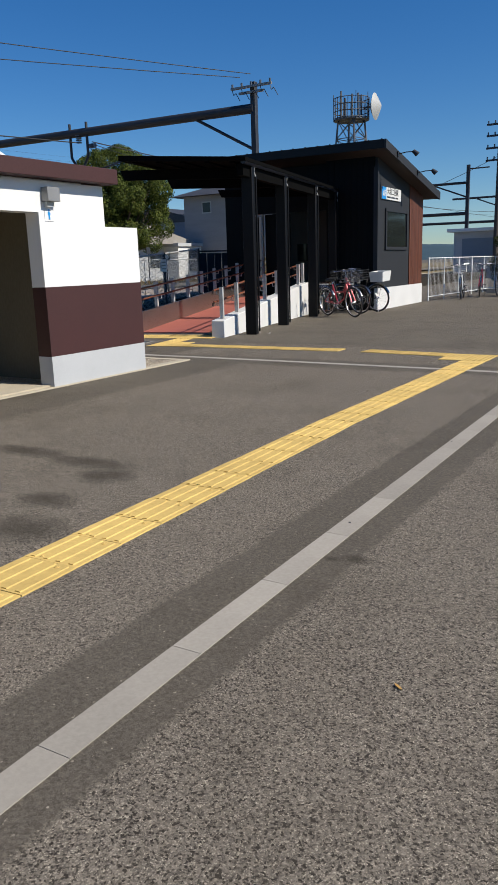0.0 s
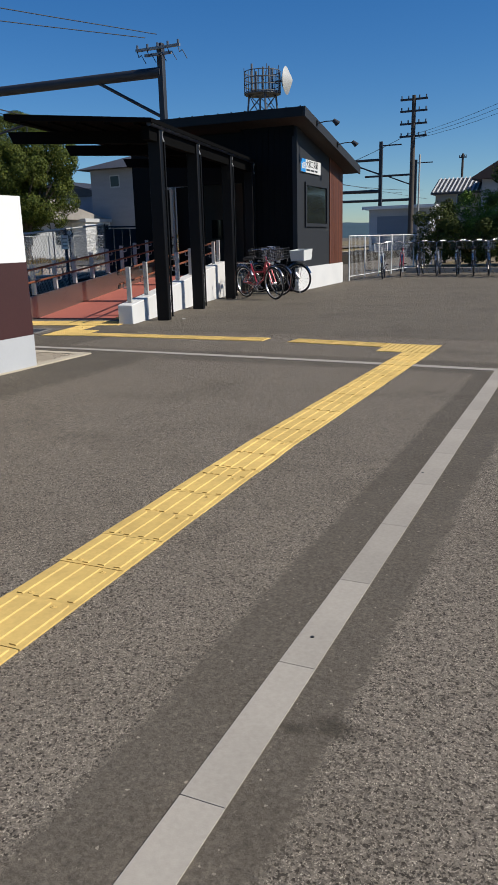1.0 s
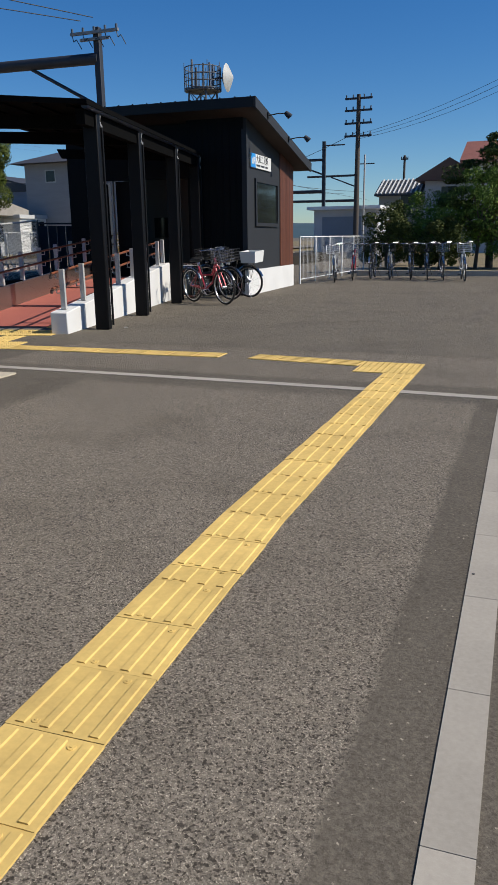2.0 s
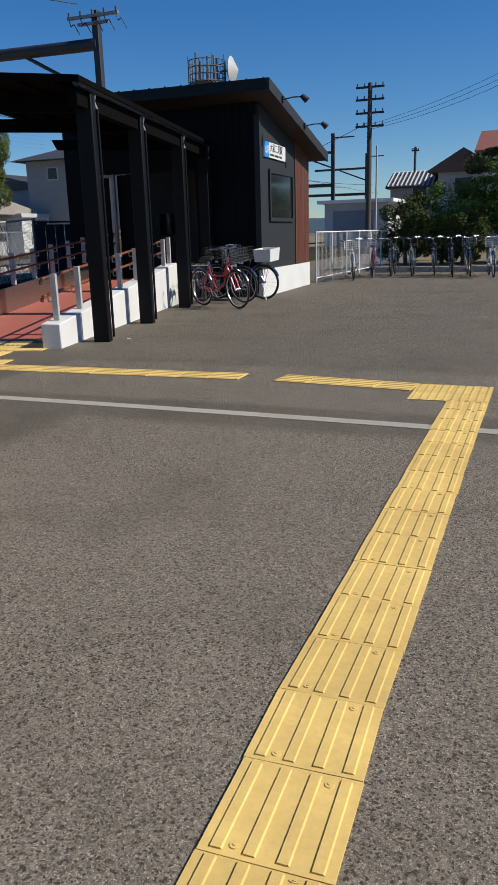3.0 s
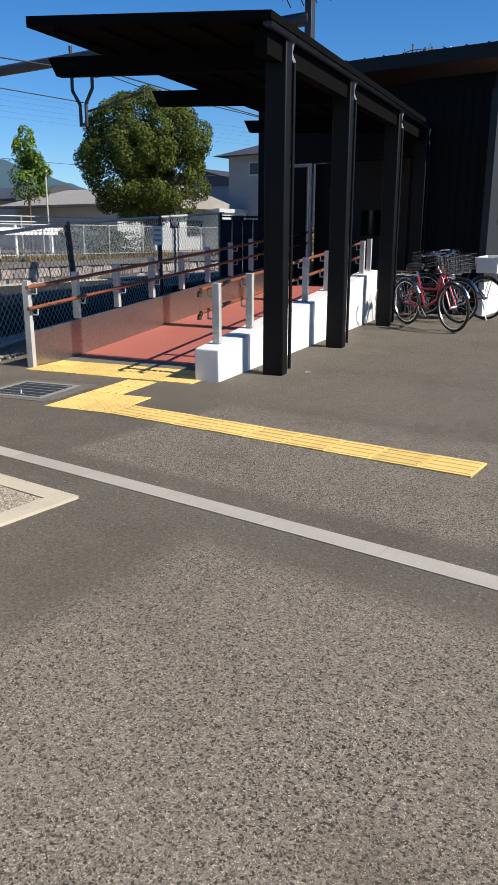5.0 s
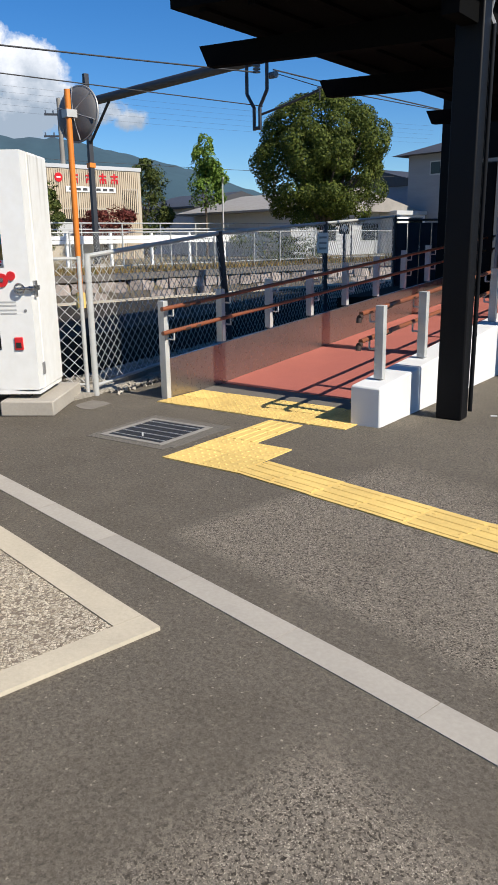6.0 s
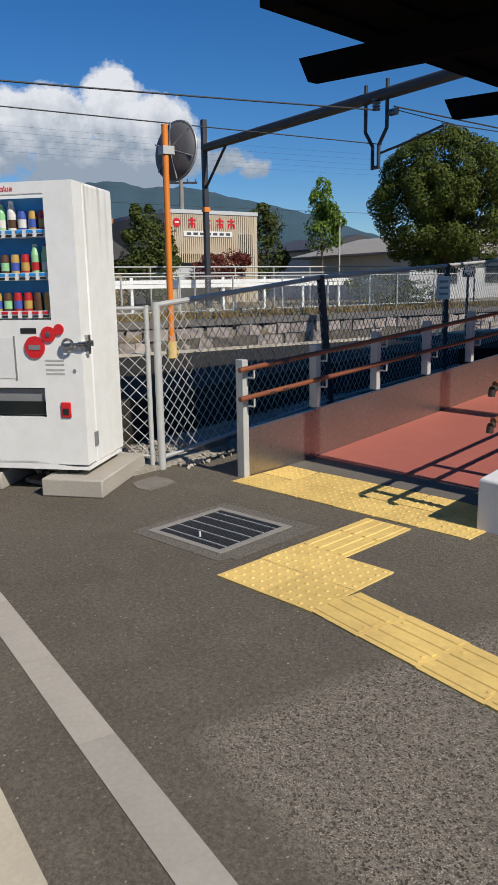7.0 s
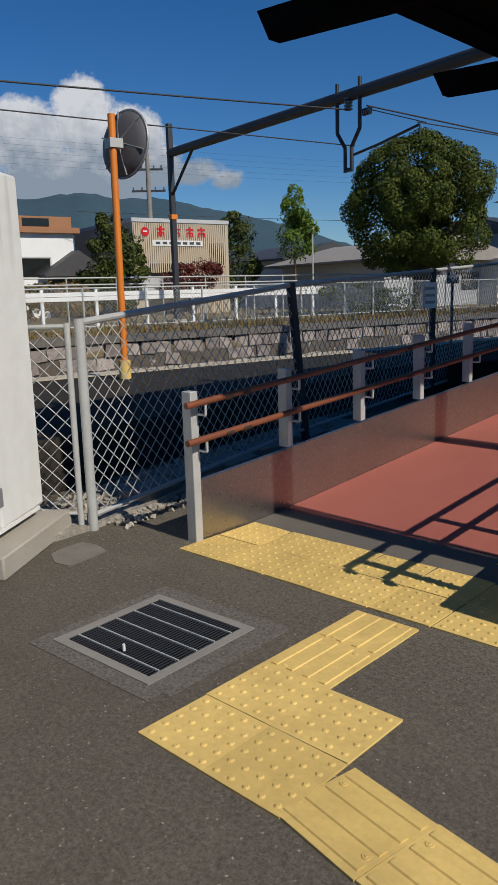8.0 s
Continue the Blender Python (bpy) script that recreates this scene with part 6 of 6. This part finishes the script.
    rod(bm, bb + Vector((0, 0.06, 0)), bb + Vector((-0.12, 0.07, 0.11)), 0.01, 6)
    part("crank", bm, M_CHROME, root)
    for p in ((0.57, -0.11, 0.17), (0.33, 0.11, 0.39)):
        boxpart("pedal", (p[0] - 0.045, p[0] + 0.045, p[1] - 0.04, p[1] + 0.04, p[2] - 0.012, p[2] + 0.012), M_BLACKPL, root)
    bm = bmesh.new()
    pipe(bm, [(-0.2, 0, 0.73), (0.25, 0, 0.73)], 0.006, 5)
    for s in (-0.06, 0.06):
        pipe(bm, [(-0.2, s, 0.73), (0.22, s, 0.73)], 0.006, 5)
        rod(bm, (0, s, R), (-0.1, s, 0.73), 0.006, 5)
    part("carrier", bm, M_CHROME, root)
    bm = bmesh.new()
    rod(bm, (0.02, 0.06, R), (-0.12, 0.16, 0.02), 0.009, 6)
    part("kickstand", bm, M_CHROME, root)
    if basket:
        bm = bmesh.new()
        x0, x1, y0, y1, z0, z1 = 0.93, 1.22, -0.18, 0.18, 0.80, 1.02
        for z in (z0, z0 + 0.055, z0 + 0.11, z0 + 0.165, z1):
            pipe(bm, [(x0, y0, z), (x1, y0, z), (x1, y1, z), (x0, y1, z), (x0, y0, z)], 0.004, 4)
        for k in range(8):
            y = y0 + (y1 - y0) * k / 7
            x = x0 + (x1 - x0) * k / 7
            for a in ((x0, y), (x1, y), (x, y0), (x, y1)):
                rod(bm, (*a, z0), (*a, z1), 0.003, 4)
            rod(bm, (x0, y, z0), (x1, y, z0), 0.003, 4)
        part("basket", bm, basket, root, "wire front basket")
        rodpart("lamp", (1.0, 0, 0.74), (1.07, 0, 0.74), 0.03, M_CHROME, root)
    if box_m:
        bm = bmesh.new()
        outer, inner = (-0.28, 0.10, -0.205, 0.205), (-0.262, 0.082, -0.187, 0.187)
        rings = [[bm.verts.new((x, y, z)) for x, y in ((q[0], q[2]), (q[1], q[2]), (q[1], q[3]), (q[0], q[3]))] for q, z in (((-0.255, 0.075, -0.18, 0.18), 0.742), (outer, 0.975), (inner, 0.975), ((-0.245, 0.065, -0.17, 0.17), 0.755))]
        for lo, hi in zip(rings, rings[1:]):
            for e in range(4):
                bm.faces.new((lo[e], lo[(e + 1) % 4], hi[(e + 1) % 4], hi[e]))
        bm.faces.new(rings[0][::-1])
        bm.faces.new(rings[3])
        part("rear_crate", bm, box_m, root, "white plastic rear crate")
    return root


P_RED = surface("red_bike_paint", (0.42, 0.03, 0.05), None, 0.3, 0.2, big=6, fine=80, relief=0.0)
P_BLACK = surface("black_bike_paint", (0.02, 0.02, 0.022), None, 0.3, 0.2, big=6, fine=80, relief=0.0)
P_SILVER = surface("silver_bike_paint", (0.5, 0.5, 0.5), None, 0.3, 0.6, big=6, fine=80, relief=0.0)
P_WHITE = surface("white_bike_paint", (0.7, 0.7, 0.7), None, 0.3, 0.0, big=6, fine=80, relief=0.0)


bicycle(pose(-8.06, 17.25, 0, rz=-30), P_RED, "red city bicycle with chrome mudguards beside the black station wall", basket=M_CHROME, lean=5)
bicycle(pose(-7.33, 18.55, 0, rz=172), P_BLACK, "black city bicycle with a white rear crate beside the station wall", basket=M_BLACKPL, box_m=M_WHITEPL, lean=-4)
bicycle(pose(-8.5, 18.1, 0, rz=-15), P_BLACK, "black bicycle parked against the station wall", basket=M_BLACKPL, lean=4)
bicycle(pose(-7.08, 25.1, 0, rz=-78), P_WHITE, "white bicycle by the pale fence", basket=M_WHITEPL, lean=4)
bicycle(pose(-6.85, 26.1, 0, rz=-76), P_RED, "red bicycle by the pale fence", basket=M_CHROME, lean=-4)
for k, (x, y, pt, bk) in enumerate(((-6.3, 26.9, P_BLACK, M_BLACKPL), (-5.72, 26.7, P_SILVER, M_BLACKPL), (-5.12, 26.6, P_BLACK, M_BLACKPL), (-4.66, 26.6, P_BLACK, M_BLACKPL), (-4.22, 26.5, P_BLACK, M_CHROME), (-3.62, 26.1, P_WHITE, M_WHITEPL))):
    bicycle(pose(x, y, 0, rz=-81 + (k * 37) % 9 - 4), pt, ("black", "silver", "black", "dark", "silver", "white")[k] + " bicycle parked in the row before the garden", basket=bk, lean=4)

# ---- mountains and clouds ----
def ridge(name, dist, pts, depth, label):
    bm = bmesh.new()
    rows = []
    n = 160
    for layer in range(7):
        u = layer / 6
        row = []
        for k in range(n + 1):
            a = pts[0][0] + (pts[-1][0] - pts[0][0]) * k / n
            for p, q2 in zip(pts, pts[1:]):
                if p[0] <= a <= q2[0]:
                    h = p[1] + (q2[1] - p[1]) * (a - p[0]) / (q2[0] - p[0])
                    break
            d = dist + depth * u
            hh = h * dist * (math.sin(u * math.pi / 2) ** 0.8) * (1 + 0.06 * noise.noise(Vector((a * 0.5, u * 3, 0))) + 0.03 * noise.noise(Vector((a * 1.7, u * 6, 3))))
            row.append(bm.verts.new((-d * math.sin(radians(a)), d * math.cos(radians(a)), hh)))
        rows.append(row)
    for r0, r1 in zip(rows, rows[1:]):
        for k in range(n):
            bm.faces.new((r0[k], r0[k + 1], r1[k + 1], r1[k]))
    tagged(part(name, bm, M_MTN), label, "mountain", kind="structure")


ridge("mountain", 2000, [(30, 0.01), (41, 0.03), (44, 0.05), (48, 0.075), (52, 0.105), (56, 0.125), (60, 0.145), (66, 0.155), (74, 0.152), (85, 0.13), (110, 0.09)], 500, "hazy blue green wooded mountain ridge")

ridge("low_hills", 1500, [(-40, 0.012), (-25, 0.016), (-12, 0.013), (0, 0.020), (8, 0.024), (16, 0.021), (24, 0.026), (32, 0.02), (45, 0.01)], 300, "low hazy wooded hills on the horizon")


def cloud_sheet(name, a0, a1, e0, e1, dist, puffs, label):
    """A far curved sheet of sky with soft cumulus; puffs: (azimuth, elevation, half width, half height) in degrees."""
    bm = bmesh.new()
    uv = bm.loops.layers.uv.new("sky")
    n, k2 = 40, 12
    g = [[bm.verts.new((-dist * math.sin(radians(a0 + (a1 - a0) * i / n)), dist * math.cos(radians(a0 + (a1 - a0) * i / n)), dist * math.tan(radians(e0 + (e1 - e0) * j / k2)))) for j in range(k2 + 1)] for i in range(n + 1)]
    for i in range(n):
        for j in range(k2):
            f = bm.faces.new((g[i][j], g[i + 1][j], g[i + 1][j + 1], g[i][j + 1]))
            for loop, (ii, jj) in zip(f.loops, ((i, j), (i + 1, j), (i + 1, j + 1), (i, j + 1))):
                loop[uv].uv = (a0 + (a1 - a0) * ii / n, e0 + (e1 - e0) * jj / k2)
    m = bpy.data.materials.new("cloud_backdrop")
    m.use_nodes = True
    t = m.node_tree
    t.nodes.remove(t.nodes["Principled BSDF"])
    co = t.nodes.new("ShaderNodeUVMap").outputs[0]
    sep = t.nodes.new("ShaderNodeSeparateXYZ")
    t.links.new(co, sep.inputs[0])
    big = math_n(t, "SUBTRACT", noise_n(t, co, 0.45, 6.0, 0.6), 0.5)
    fluff = math_n(t, "SUBTRACT", noise_n(t, co, 1.3, 7.0, 0.62), 0.5)
    dens = None
    for a, e, ra, re_ in puffs:
        dx = math_n(t, "DIVIDE", math_n(t, "SUBTRACT", sep.outputs[0], a), ra)
        dy = math_n(t, "DIVIDE", math_n(t, "SUBTRACT", sep.outputs[1], e), re_)
        d = math_n(t, "SUBTRACT", 1.0, math_n(t, "ADD", math_n(t, "MULTIPLY", dx, dx), math_n(t, "MULTIPLY", dy, dy)))
        d = math_n(t, "MULTIPLY", d, min(1.0, 0.28 + re_ * 0.36))
        dens = d if dens is None else math_n(t, "MAXIMUM", dens, d)
    dens = math_n(t, "ADD", dens, math_n(t, "ADD", math_n(t, "MULTIPLY", big, 0.7), math_n(t, "MULTIPLY", fluff, 1.0)))
    alpha = ramp(t, dens, 0.02, 0.42)
    # Sunlit tops and grey bases are painted into the sheet's own glow.
    tone = math_n(t, "ADD", ramp(t, noise_n(t, co, 0.55, 6.0, 0.6), 0.22, 0.72), math_n(t, "MULTIPLY", math_n(t, "SUBTRACT", sep.outputs[1], 11.0), 0.22))
    tone = math_n(t, "MINIMUM", math_n(t, "MAXIMUM", tone, 0.0), 1.0)
    col = mixc(t, tone, (0.30, 0.36, 0.44), (0.76, 0.78, 0.82))
    em = t.nodes.new("ShaderNodeEmission")
    t.links.new(col, em.inputs[0])
    tr = t.nodes.new("ShaderNodeBsdfTransparent")
    mx = t.nodes.new("ShaderNodeMixShader")
    t.links.new(math_n(t, "MULTIPLY", alpha, 0.97), mx.inputs[0])
    t.links.new(tr.outputs[0], mx.inputs[1])
    t.links.new(em.outputs[0], mx.inputs[2])
    t.links.new(mx.outputs[0], t.nodes["Material Output"].inputs[0])
    ob = part(name, bm, m)
    ob.visible_shadow = False
    tagged(ob, label, "cloud", kind="structure")


cloud_sheet("cloud_backdrop", 42, 120, 2.0, 22.0, 3200,
            ((66.6, 12.3, 2.4, 3.0), (63.7, 10.9, 3.3, 2.4), (70.8, 11.2, 3.4, 2.6), (61.8, 9.2, 2.4, 1.7), (67.3, 8.2, 6.6, 2.4), (75.2, 10.4, 4.2, 3.4), (82, 10.0, 5.0, 4.0), (90, 9, 5.5, 3.4), (58.9, 8.7, 2.4, 1.0), (56.6, 8.2, 1.5, 0.8)),
            "large white cumulus cloud over the mountain")
